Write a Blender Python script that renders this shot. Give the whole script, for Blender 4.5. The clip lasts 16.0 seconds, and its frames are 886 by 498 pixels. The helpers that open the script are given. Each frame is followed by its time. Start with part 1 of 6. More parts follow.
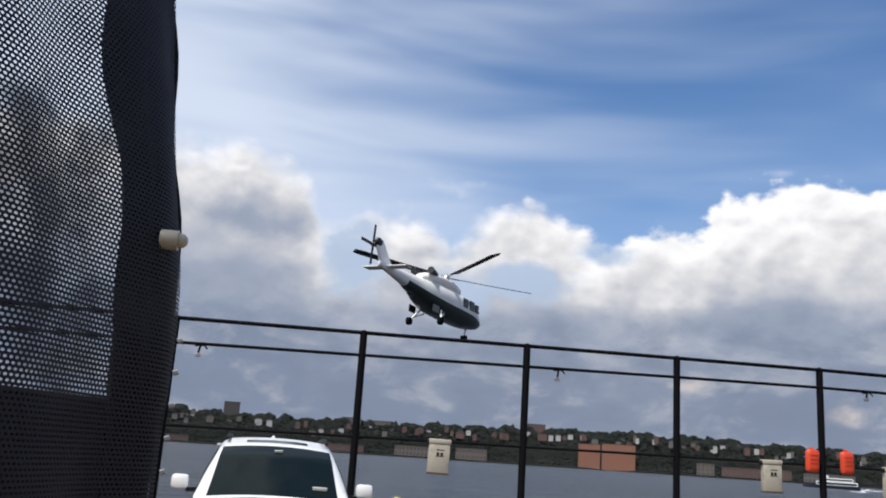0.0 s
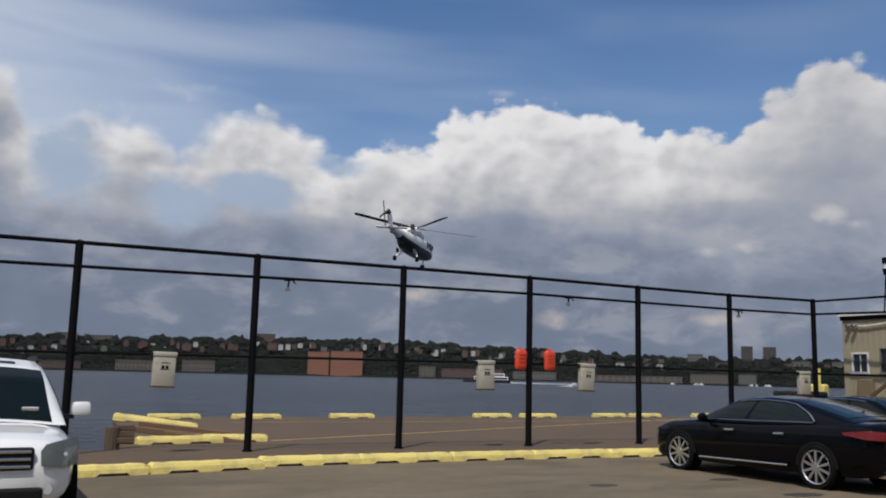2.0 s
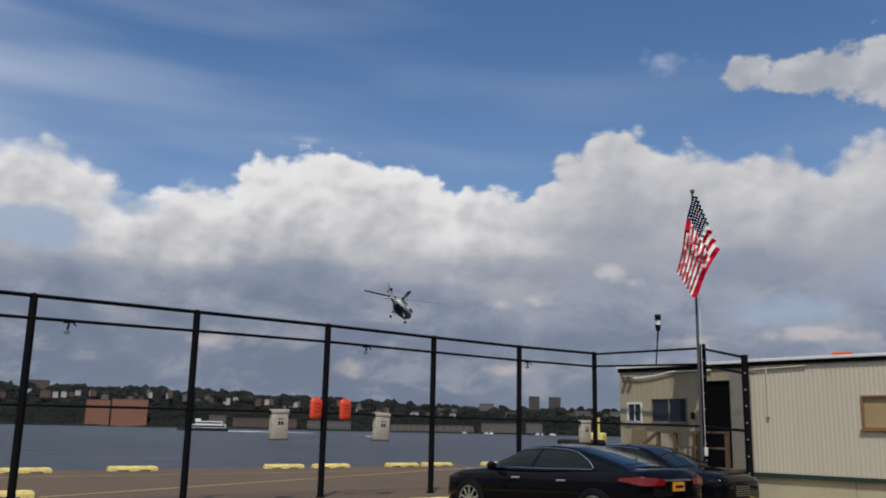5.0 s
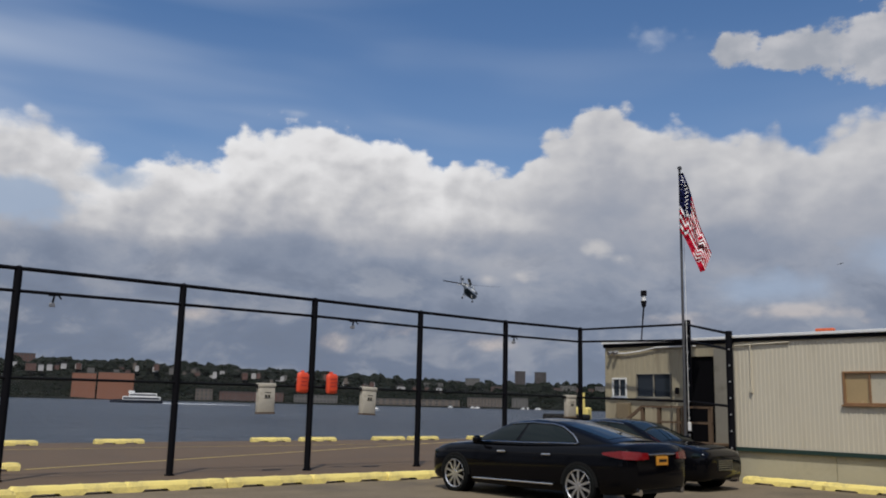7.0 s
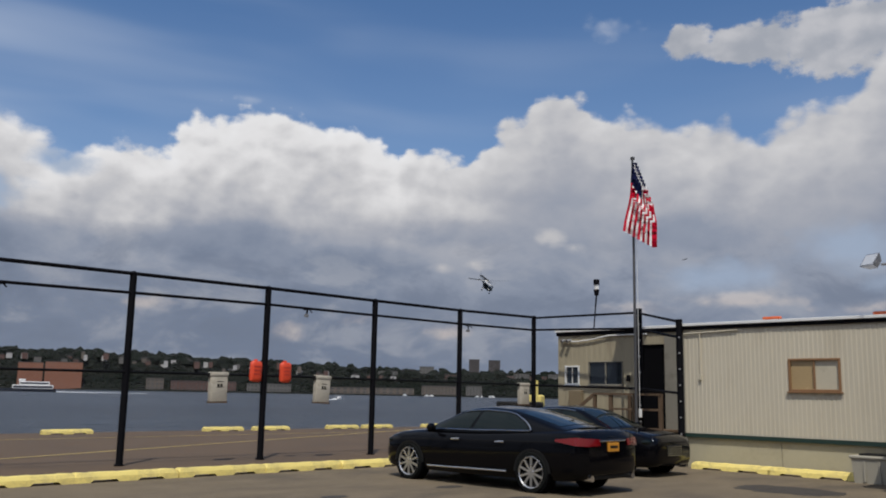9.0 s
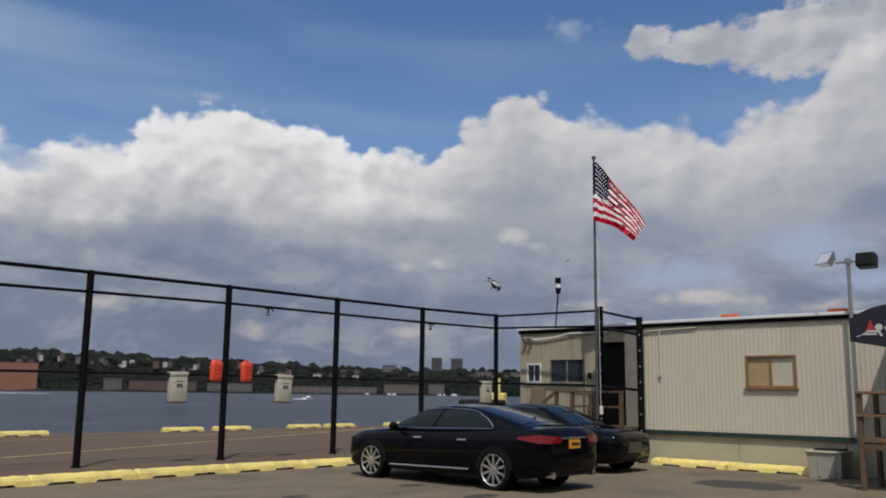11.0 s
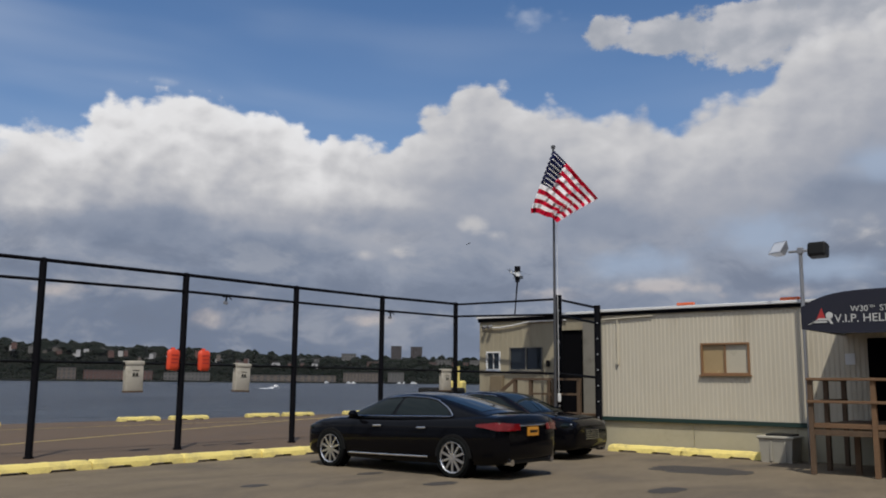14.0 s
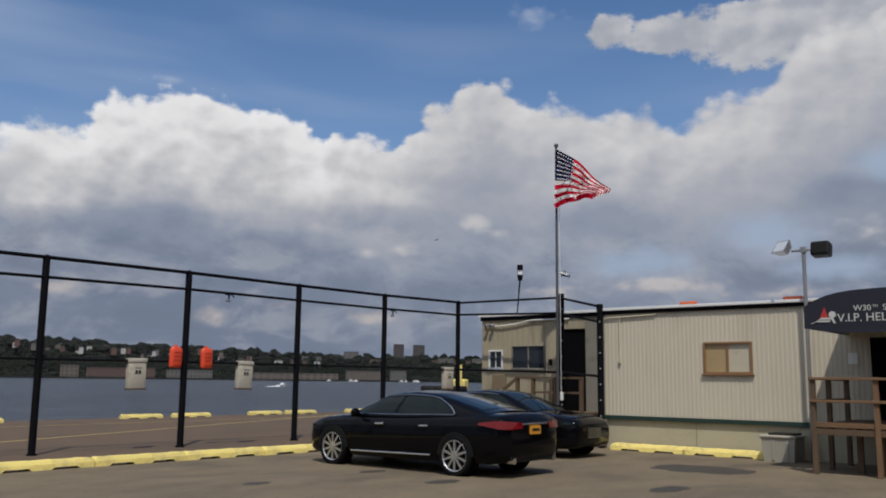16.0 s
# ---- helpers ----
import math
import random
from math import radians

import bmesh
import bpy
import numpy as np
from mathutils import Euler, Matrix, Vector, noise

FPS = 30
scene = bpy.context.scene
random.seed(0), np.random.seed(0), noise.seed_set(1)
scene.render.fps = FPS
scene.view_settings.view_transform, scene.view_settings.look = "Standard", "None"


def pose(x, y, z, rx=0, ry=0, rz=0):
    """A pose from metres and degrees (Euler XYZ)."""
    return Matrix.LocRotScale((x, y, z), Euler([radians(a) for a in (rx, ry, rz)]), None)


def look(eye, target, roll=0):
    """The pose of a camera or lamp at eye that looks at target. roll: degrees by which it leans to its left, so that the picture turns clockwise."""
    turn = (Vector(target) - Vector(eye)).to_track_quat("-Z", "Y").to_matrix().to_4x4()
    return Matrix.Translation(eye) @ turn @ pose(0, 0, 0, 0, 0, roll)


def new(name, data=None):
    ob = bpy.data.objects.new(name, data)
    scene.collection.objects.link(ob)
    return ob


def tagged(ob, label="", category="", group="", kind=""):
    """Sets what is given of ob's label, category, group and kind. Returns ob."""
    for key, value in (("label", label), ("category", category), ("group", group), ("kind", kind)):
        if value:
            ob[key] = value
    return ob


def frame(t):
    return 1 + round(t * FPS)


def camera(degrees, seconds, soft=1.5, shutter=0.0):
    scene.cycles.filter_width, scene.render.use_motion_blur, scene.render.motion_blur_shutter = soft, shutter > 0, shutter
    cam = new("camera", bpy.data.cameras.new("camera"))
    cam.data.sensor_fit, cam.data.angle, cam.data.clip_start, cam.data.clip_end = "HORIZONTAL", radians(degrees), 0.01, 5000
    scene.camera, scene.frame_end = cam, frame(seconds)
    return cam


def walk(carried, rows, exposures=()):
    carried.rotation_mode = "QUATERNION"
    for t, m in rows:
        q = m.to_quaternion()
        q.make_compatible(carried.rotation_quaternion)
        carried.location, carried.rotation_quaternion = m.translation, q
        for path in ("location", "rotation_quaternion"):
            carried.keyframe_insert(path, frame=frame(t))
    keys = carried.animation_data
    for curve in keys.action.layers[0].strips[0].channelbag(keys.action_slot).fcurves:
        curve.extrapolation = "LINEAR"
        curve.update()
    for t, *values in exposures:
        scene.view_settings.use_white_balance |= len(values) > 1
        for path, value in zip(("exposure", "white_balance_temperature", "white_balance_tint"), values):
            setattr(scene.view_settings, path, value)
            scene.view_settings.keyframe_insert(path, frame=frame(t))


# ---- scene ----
cam = camera(53.5, 16.0, soft=1.9)
PATH = [
    (0, pose(0, 0, 1.65, 103.35, -3.69, -11.43)),
    (0.5, pose(0, 0, 1.65, 102.69, -5.47, -17.90)),
    (1, pose(0, 0, 1.65, 102.49, -3.77, -21.19)),
    (1.5, pose(0, 0, 1.65, 101.72, -1.32, -21.82)),
    (2, pose(0, 0, 1.65, 98.28, -1.35, -28.63)),
    (2.5, pose(0, 0, 1.65, 98.85, -1.22, -30.43)),
    (3, pose(0, 0, 1.65, 101.04, -0.62, -33.03)),
    (3.5, pose(0, 0, 1.65, 99.08, -0.75, -36.54)),
    (4, pose(0, 0, 1.65, 99.24, -0.50, -37.61)),
    (4.5, pose(0, 0, 1.65, 100.76, -0.82, -37.54)),
    (5, pose(0, 0, 1.65, 101.70, -1.19, -41.75)),
    (7.5, pose(0, 0, 1.65, 99.67, -1.27, -43.23)),
    (8, pose(0, 0, 1.65, 99.34, -1.06, -44.53)),
    (8.5, pose(0, 0, 1.65, 99.49, -1.00, -45.06)),
    (9, pose(0, 0, 1.65, 99.41, -1.11, -45.57)),
    (9.5, pose(0, 0, 1.65, 99.18, -0.93, -46.19)),
    (12, pose(0, 0, 1.65, 99.33, -0.60, -48.96)),
    (12.5, pose(0, 0, 1.65, 99.05, -0.41, -49.46)),
    (13, pose(0, 0, 1.65, 98.76, -0.38, -50.15)),
    (13.5, pose(0, 0, 1.65, 98.65, -0.41, -50.42)),
    (14, pose(0, 0, 1.65, 98.62, -0.51, -50.59)),
    (14.5, pose(0, 0, 1.65, 98.66, -0.49, -50.54)),
    (15, pose(0, 0, 1.65, 98.55, -0.56, -50.58)),
    (15.5, pose(0, 0, 1.65, 98.50, -0.64, -50.57)),
    (16, pose(0, 0, 1.65, 98.51, -0.67, -50.44)),
]
walk(cam, PATH, [(0.0, 0.38), (0.5, 0.06), (1.0, -0.08), (1.5, -0.08), (2.5, -0.05), (16.0, -0.06)])

# ---------------------------------------------------------------- light
SUN_EL, SUN_AZ = 60.0, -134.0      # degrees; azimuth clockwise from +y
SUN_DIR = Vector((math.sin(radians(SUN_AZ)) * math.cos(radians(SUN_EL)),
                  math.cos(radians(SUN_AZ)) * math.cos(radians(SUN_EL)), math.sin(radians(SUN_EL))))
sun = new("sun", bpy.data.lights.new("sun", "SUN"))
sun.data.energy, sun.data.angle, sun.data.color = 3.2, radians(0.6), (1.0, 0.95, 0.86)
sun.matrix_world = look(SUN_DIR * 50, (0, 0, 0))


class Nodes:
    """Short hand for building node trees."""

    def __init__(self, tree):
        self.tree = tree
        tree.nodes.clear()

    def add(self, kind, values=None):
        n = self.tree.nodes.new(kind)
        for key, value in (values or {}).items():
            self.put(n.inputs[key], value)
        return n

    def put(self, socket, value):
        if isinstance(value, bpy.types.NodeSocket):
            self.tree.links.new(value, socket)
        else:
            socket.default_value = value

    def math(self, op, a, b=0.0, c=0.0, clamp=False):
        n = self.add("ShaderNodeMath")
        n.operation, n.use_clamp = op, clamp
        for s, v in zip(n.inputs, (a, b, c)):
            self.put(s, v)
        return n.outputs[0]

    def step(self, v, lo, hi, out0=0.0, out1=1.0):
        n = self.add("ShaderNodeMapRange")
        n.interpolation_type = "SMOOTHSTEP"
        for key, value in {"Value": v, "From Min": lo, "From Max": hi, "To Min": out0, "To Max": out1}.items():
            self.put(n.inputs[key], value)
        return n.outputs[0]

    def mix(self, f, a, b, blend="MIX"):
        n = self.add("ShaderNodeMix")
        n.data_type, n.blend_type = "RGBA", blend
        self.put(n.inputs[0], f), self.put(n.inputs[6], a), self.put(n.inputs[7], b)
        return n.outputs[2]

    def noise(self, vector, scale, detail=4.0, rough=0.5, distortion=0.0, lac=2.0):
        n = self.add("ShaderNodeTexNoise", {"Vector": vector, "Scale": scale, "Detail": detail, "Roughness": rough,
                                            "Distortion": distortion, "Lacunarity": lac})
        return n.outputs[0]

    def ramp(self, v, stops, interp="LINEAR"):
        n = self.add("ShaderNodeValToRGB", {"Fac": v})
        n.color_ramp.interpolation = interp
        e = n.color_ramp.elements
        while len(e) < len(stops):
            e.new(0.5)
        for k, (p, c) in zip(e, stops):
            k.position = p
        for k, (p, c) in zip(e, stops):
            k.color = c if len(c) == 4 else (*c, 1)
        return n.outputs[0]


def grey(v):
    return (v, v, v, 1)


# ---------------------------------------------------------------- sky with cumulus
world = bpy.data.worlds.new("sky")
scene.world = world
world.use_nodes = True
w = Nodes(world.node_tree)
way = w.add("ShaderNodeTexCoord").outputs["Generated"]
xyz = w.add("ShaderNodeSeparateXYZ", {0: way}).outputs
bearing = w.math("MULTIPLY", w.math("ARCTAN2", xyz[0], xyz[1]), 57.2958)
height = w.math("MULTIPLY", w.math("ARCSINE", xyz[2]), 57.2958)
flat = w.add("ShaderNodeCombineXYZ", {0: w.math("MULTIPLY", bearing, 0.1), 1: w.math("MULTIPLY", height, 0.14)}).outputs[0]
streak = w.add("ShaderNodeCombineXYZ", {0: w.math("MULTIPLY", w.math("ADD", bearing, w.math("MULTIPLY", height, -2.2)), 0.035),
                                        1: w.math("MULTIPLY", w.math("ADD", height, w.math("MULTIPLY", bearing, 0.10)), 0.22)}).outputs[0]
sky_node = w.add("ShaderNodeTexSky")
sky_node.sky_type, sky_node.sun_disc = "NISHITA", False
sky_node.sun_elevation, sky_node.sun_rotation = radians(SUN_EL), radians(SUN_AZ)
sky_node.altitude, sky_node.air_density, sky_node.dust_density, sky_node.ozone_density = 10.0, 1.0, 0.6, 2.0
sky = sky_node.outputs[0]
# top edge of the cloud bank over the river: bearing, height in degrees
EDGE = [(-60, 22), (-20, 19), (-8, 18.7), (-2.3, 19.2), (1.2, 17.6), (2.7, 14.6), (5.5, 16.1), (8.9, 15.8), (11.0, 14.4), (13.9, 16.2),
        (16.1, 16.6), (18.2, 15.8), (21.0, 14.2), (25.0, 15.0), (27.6, 15.3), (28.7, 17.0), (32.0, 17.5), (38.6, 17.2), (41.3, 16.1),
        (42.0, 14.6), (43.0, 15.8), (47.1, 15.1), (49.4, 17.4), (53.3, 19.7), (56.3, 17.8), (60.3, 17.4), (65.8, 16.6), (67.0, 17.5),
        (71.0, 18.0), (73.0, 20.5), (80, 22), (110, 22)]
low, high = -60.0, 110.0
edge_pos = w.math("DIVIDE", w.math("SUBTRACT", bearing, low), high - low)
edge_el = w.math("MULTIPLY", w.ramp(edge_pos, [((b - low) / (high - low), grey(e / 30)) for b, e in EDGE]), 30.6)


def lobes(vector, scale):
    """Rounded billows: one on a lobe's crown, falling to its rim."""
    n = w.add("ShaderNodeTexVoronoi")
    n.voronoi_dimensions, n.feature = "2D", "SMOOTH_F1"
    for key, value in {"Vector": vector, "Scale": scale, "Smoothness": 0.35}.items():
        w.put(n.inputs[key], value)
    return w.math("SUBTRACT", 1.0, n.outputs["Distance"])


def warp(vector, scale, amount):
    n = w.add("ShaderNodeTexNoise", {"Vector": vector, "Scale": scale, "Detail": 3.0})
    off = w.add("ShaderNodeVectorMath", {0: n.outputs["Color"], 1: (0.5, 0.5, 0.5)})
    off.operation = "SUBTRACT"
    k = w.add("ShaderNodeVectorMath", {0: off.outputs[0], 1: (amount, amount, 0.0)})
    k.operation = "MULTIPLY"
    return w.add("ShaderNodeVectorMath", {0: vector, 1: k.outputs[0]}).outputs[0]


bent = warp(flat, 3.0, 0.22)
lit_from = w.add("ShaderNodeVectorMath", {0: bent, 1: (-0.045, 0.075, 0.0)}).outputs[0]
puff = w.noise(flat, 2.0, 6.0, 0.52, 0.2)
fine = w.noise(flat, 9.0, 6.0, 0.62)
big_lobe, small_lobe = lobes(bent, 3.2), lobes(bent, 8.5)
bulge = w.math("ADD", w.math("MULTIPLY", w.math("SUBTRACT", puff, 0.5), 1.6), w.math("MULTIPLY", w.math("SUBTRACT", fine, 0.5), 1.3))
bulge = w.math("ADD", bulge, w.math("MULTIPLY", w.math("SUBTRACT", big_lobe, 0.62), 1.3))
bulge = w.math("ADD", bulge, w.math("MULTIPLY", w.math("SUBTRACT", small_lobe, 0.62), 0.7))
depth = w.math("ADD", w.math("SUBTRACT", edge_el, height), bulge)        # degrees below the edge of the bank
soft_left = w.step(bearing, 8.0, 26.0, 2.4, 0.75)
soft_left = w.math("ADD", soft_left, w.step(bearing, 54.0, 60.0, 0.0, 0.5))
cover = w.step(w.math("DIVIDE", depth, soft_left, clamp=True), 0.0, 1.0)


def blob(b, h, rb, rh):
    """One at the middle of an ellipse on the sky, nought on its rim."""
    u = w.math("DIVIDE", w.math("SUBTRACT", bearing, b), rb)
    v = w.math("DIVIDE", w.math("SUBTRACT", height, h), rh)
    return w.math("SUBTRACT", 1.0, w.math("SQRT", w.math("ADD", w.math("MULTIPLY", u, u), w.math("MULTIPLY", v, v))))


def blobs(items, smooth=0.25):
    out = blob(*items[0])
    for it in items[1:]:
        out = w.math("SMOOTH_MAX", out, blob(*it), smooth)
    return out


# higher clouds to the right, with a tongue to the left
upper = blobs([(61.6, 22.2, 1.7, 1.3), (65.3, 21.7, 4.0, 1.3), (70.6, 21.4, 4.6, 2.6), (76.0, 20.8, 5.4, 4.4), (90.0, 24.0, 14.0, 6.0)], 0.3)
upper = w.step(w.math("ADD", upper, w.math("ADD", w.math("MULTIPLY", bulge, 0.20), w.math("MULTIPLY", w.math("SUBTRACT", fine, 0.5), 0.7))), 0.0, 0.30)
wisps = blobs([(56.0, 23.4, 2.6, 1.3), (32.4, 18.4, 1.3, 0.5), (11.0, 17.4, 2.6, 0.8)], 0.1)
wisps = w.step(w.math("ADD", wisps, w.math("MULTIPLY", w.math("SUBTRACT", bulge, 0.35), 0.7)), 0.0, 1.1, 0.0, 0.32)
# thin veils, thicker to the left
veil_n = w.noise(streak, 0.8, 3.0, 0.5, 0.25)
veil_left = w.step(bearing, 34.0, -12.0, 0.0, 0.42)
veil = w.math("MULTIPLY", w.step(w.math("ADD", veil_n, veil_left), 0.40, 1.05), w.step(bearing, 40.0, 0.0, 0.42, 0.85))
veil = w.math("ADD", veil, w.step(height, 26.0, 15.0, 0.0, 0.08))
# openings of pale hazy blue in the bank
hole = blobs([(4.6, 12.4, 3.0, 3.4), (11.6, 10.4, 3.2, 2.4), (16.0, 11.6, 4.6, 1.9), (11.2, 15.4, 1.8, 1.3), (21.0, 13.4, 2.4, 1.0)], 0.15)
hole = w.step(w.math("ADD", hole, w.math("MULTIPLY", bulge, 0.34)), -0.05, 0.6)
pale = blobs([(63.0, 7.6, 4.6, 1.3), (70.7, 9.0, 4.6, 1.8), (74.8, 7.0, 4.0, 1.0), (78.0, 13.0, 3.0, 1.4)], 0.2)
pale = w.step(w.math("ADD", pale, w.math("MULTIPLY", bulge, 0.32)), -0.15, 0.9, 0.0, 0.75)
hole = w.math("MAXIMUM", w.math("MULTIPLY", hole, 0.9), pale)
SKY_GAIN = 0.090
blue = w.mix(1.0, sky, (SKY_GAIN * 0.74, SKY_GAIN * 0.96, SKY_GAIN * 1.18, 1), "MULTIPLY")
blue = w.mix(veil, blue, (0.56, 0.62, 0.73, 1))
blue = w.mix(wisps, blue, (0.66, 0.69, 0.75, 1))
# light from the upper left models the billows
moved = w.add("ShaderNodeVectorMath", {0: flat, 1: (-0.07, 0.12, 0.0)}).outputs[0]
relief = w.math("SUBTRACT", w.noise(flat, 2.3, 5.0, 0.5, 0.15), w.noise(moved, 2.3, 5.0, 0.5, 0.15))
knobs = w.math("SUBTRACT", lobes(bent, 3.2), lobes(lit_from, 3.2))
knobs = w.math("ADD", knobs, w.math("MULTIPLY", w.math("SUBTRACT", lobes(bent, 8.5), lobes(lit_from, 8.5)), 0.4))
knobs = w.math("MULTIPLY", knobs, w.step(depth, 9.0, 1.0, 0.25, 1.0))
blotch = w.math("SUBTRACT", w.noise(flat, 1.3, 4.0, 0.5, 0.2), 0.5)
tone = w.math("SUBTRACT", w.math("ADD", w.math("DIVIDE", depth, 19.0), w.math("MULTIPLY", blotch, 0.20)), w.math("MULTIPLY", relief, 0.36))
tone = w.math("SUBTRACT", tone, w.math("MULTIPLY", knobs, 0.20))
tone = w.math("ADD", tone, w.step(bearing, 30.0, 14.0, 0.0, 0.07))
tone = w.math("ADD", tone, w.step(bearing, 42.0, 54.0, 0.0, 0.06))
# flat grey-blue bases of the nearer clouds
base = blobs([(30.5, 9.5, 6.5, 1.4), (20.5, 9.0, 4.0, 1.2), (40.5, 8.4, 5.0, 1.2), (46.5, 10.4, 4.2, 1.2), (76.5, 11.3, 4.0, 1.2), (61.0, 10.2, 5.0, 1.6),
              (-1.0, 14.6, 4.5, 1.8)], 0.2)
base = w.step(w.math("ADD", base, w.math("MULTIPLY", bulge, 0.22)), -0.25, 0.7)
tone = w.math("ADD", tone, w.math("MULTIPLY", base, 0.20))
low_dark = w.math("MULTIPLY", w.step(height, 10.5, 5.5), w.step(bearing, 58.0, 44.0, 0.35, 1.0))
tone = w.math("ADD", tone, w.math("MULTIPLY", low_dark, 0.22))
# thinner, more evenly grey cloud to the right
even = w.step(bearing, 40.0, 50.0, 1.0, 0.62)
tone = w.math("ADD", 0.41, w.math("MULTIPLY", w.math("SUBTRACT", tone, 0.37), even))
cloud = w.ramp(tone, [(0.0, (0.83, 0.83, 0.845)), (0.12, (0.765, 0.76, 0.77)), (0.26, (0.58, 0.58, 0.60)), (0.40, (0.405, 0.42, 0.47)),
                      (0.56, (0.28, 0.315, 0.395)), (0.76, (0.205, 0.245, 0.33)), (1.0, (0.175, 0.215, 0.30))])
# low puffs far away, in rows drawn out along the horizon
rows_at = w.add("ShaderNodeCombineXYZ", {0: w.math("MULTIPLY", bearing, 0.1), 1: w.math("MULTIPLY", height, 0.19)}).outputs[0]
low_n = w.noise(rows_at, 2.2, 6.0, 0.58, 0.3)
low_zone = w.math("MULTIPLY", w.step(height, 11.0, 7.0), w.step(depth, 3.0, 6.0))
cloud = w.mix(w.math("MULTIPLY", w.step(low_n, 0.48, 0.66), w.math("MULTIPLY", low_zone, 0.55)), cloud, (0.38, 0.40, 0.455, 1))
cloud = w.mix(w.math("MULTIPLY", w.step(low_n, 0.50, 0.34), w.math("MULTIPLY", low_zone, 0.6)), cloud, (0.165, 0.20, 0.275, 1))
# small sunlit heads, warm near the horizon
heads = blobs([(47.4, 8.5, 1.6, 0.7), (52.5, 10.2, 1.2, 0.8), (54.2, 9.4, 0.9, 0.6), (45.4, 8.2, 1.4, 0.6), (35.7, 3.8, 1.5, 0.8), (76.6, 9.0, 3.6, 1.2), (65.0, 6.2, 4.6, 0.7),
               (58.0, 5.6, 3.0, 0.6), (72.0, 5.6, 4.0, 0.6), (40.0, 4.6, 1.6, 0.6), (26.0, 5.2, 2.4, 0.7), (46.0, 4.0, 2.2, 0.6)], 0.1)
heads = w.step(w.math("ADD", heads, w.math("MULTIPLY", bulge, 0.55)), 0.05, 0.95)
heads = w.math("MULTIPLY", heads, w.step(w.math("SUBTRACT", low_n, w.math("MULTIPLY", knobs, -0.6)), 0.40, 0.62, 0.15, 0.62))
head_col = w.mix(w.step(height, 9.5, 4.5), (0.64, 0.62, 0.61, 1), (0.60, 0.53, 0.50, 1))
cloud = w.mix(hole, cloud, (0.35, 0.435, 0.575, 1))
cloud = w.mix(heads, cloud, head_col)
upper_tone = w.math("ADD", w.noise(flat, 3.0, 5.0, 0.55), w.math("ADD", w.math("MULTIPLY", relief, 0.9), w.math("MULTIPLY", knobs, 0.35)))
upper_col = w.mix(w.step(upper_tone, 0.20, 0.85), (0.36, 0.385, 0.44, 1), (0.54, 0.545, 0.58, 1))
col = w.mix(upper, blue, upper_col)
col = w.mix(cover, col, cloud)
w.add("ShaderNodeOutputWorld", {0: w.add("ShaderNodeBackground", {"Color": col, "Strength": 1.0}).outputs[0]})

# ---------------------------------------------------------------- materials
def material(name, base, rough=0.7, metal=0.0, vary=0.15, scale=4.0, bump=0.0, bump_scale=60.0, stain=None, stain_amount=0.0,
             stain_scale=1.2, coat=0.0, spec=0.5, stretch=(1, 1, 1), island=0.0):
    """Principled material with grain and stains at two scales, in metres."""
    m = bpy.data.materials.new(name)
    m.use_nodes = True
    n = Nodes(m.node_tree)
    at = n.add("ShaderNodeTexCoord").outputs["Object"]
    at = n.add("ShaderNodeMapping", {"Vector": at, "Scale": stretch}).outputs[0]
    big = n.noise(at, scale, 5.0, 0.6)
    small = n.noise(at, scale * 9, 3.0, 0.6)
    f = n.math("ADD", n.math("MULTIPLY", n.math("SUBTRACT", big, 0.5), 2 * vary), n.math("MULTIPLY", n.math("SUBTRACT", small, 0.5), vary))
    if island:
        r = n.add("ShaderNodeObjectInfo").outputs["Random"]
        f = n.math("ADD", f, n.math("MULTIPLY", n.math("SUBTRACT", r, 0.5), island))
    gain = n.math("ADD", 1.0, f)
    c = n.mix(1.0, (*base, 1), n.add("ShaderNodeCombineColor", {0: gain, 1: gain, 2: gain}).outputs[0], "MULTIPLY")
    if stain:
        s = n.math("MULTIPLY", n.step(n.noise(at, stain_scale, 6.0, 0.65, 0.4), 0.46, 0.72), stain_amount)
        c = n.mix(s, c, (*stain, 1))
    r = n.math("ADD", rough, n.math("MULTIPLY", n.math("SUBTRACT", big, 0.5), 0.2), clamp=True)
    b = n.add("ShaderNodeBsdfPrincipled", {"Base Color": c, "Roughness": r, "Metallic": metal, "Coat Weight": coat,
                                           "Coat Roughness": 0.04, "Specular IOR Level": spec})
    if bump:
        k = n.add("ShaderNodeBump", {"Strength": bump, "Distance": 0.02, "Height": n.noise(at, bump_scale, 4.0, 0.65)})
        n.put(b.inputs["Normal"], k.outputs[0])
    n.add("ShaderNodeOutputMaterial", {0: b.outputs[0]})
    return m


ASPHALT = material("asphalt", (0.170, 0.135, 0.092), 0.92, vary=0.38, scale=1.1, bump=0.6, bump_scale=70, stain=(0.085, 0.072, 0.06),
                   stain_amount=0.75, stain_scale=0.42, stretch=(0.6, 1.0, 1.0), spec=0.2)
DARK_ASPHALT = material("dark_asphalt", (0.048, 0.040, 0.033), 0.75, vary=0.2, scale=1.5, bump=0.5, bump_scale=70)
DECKING = material("pier_asphalt", (0.105, 0.067, 0.038), 0.9, vary=0.26, scale=0.7, bump=0.3, stain=(0.066, 0.047, 0.033), stain_amount=0.6,
                   stain_scale=0.25)
YELLOW = material("yellow_paint", (0.80, 0.65, 0.20), 0.7, vary=0.08, scale=5, bump=0.25, bump_scale=40, stain=(0.28, 0.22, 0.12),
                  stain_amount=0.45, stain_scale=3.5, island=0.14)
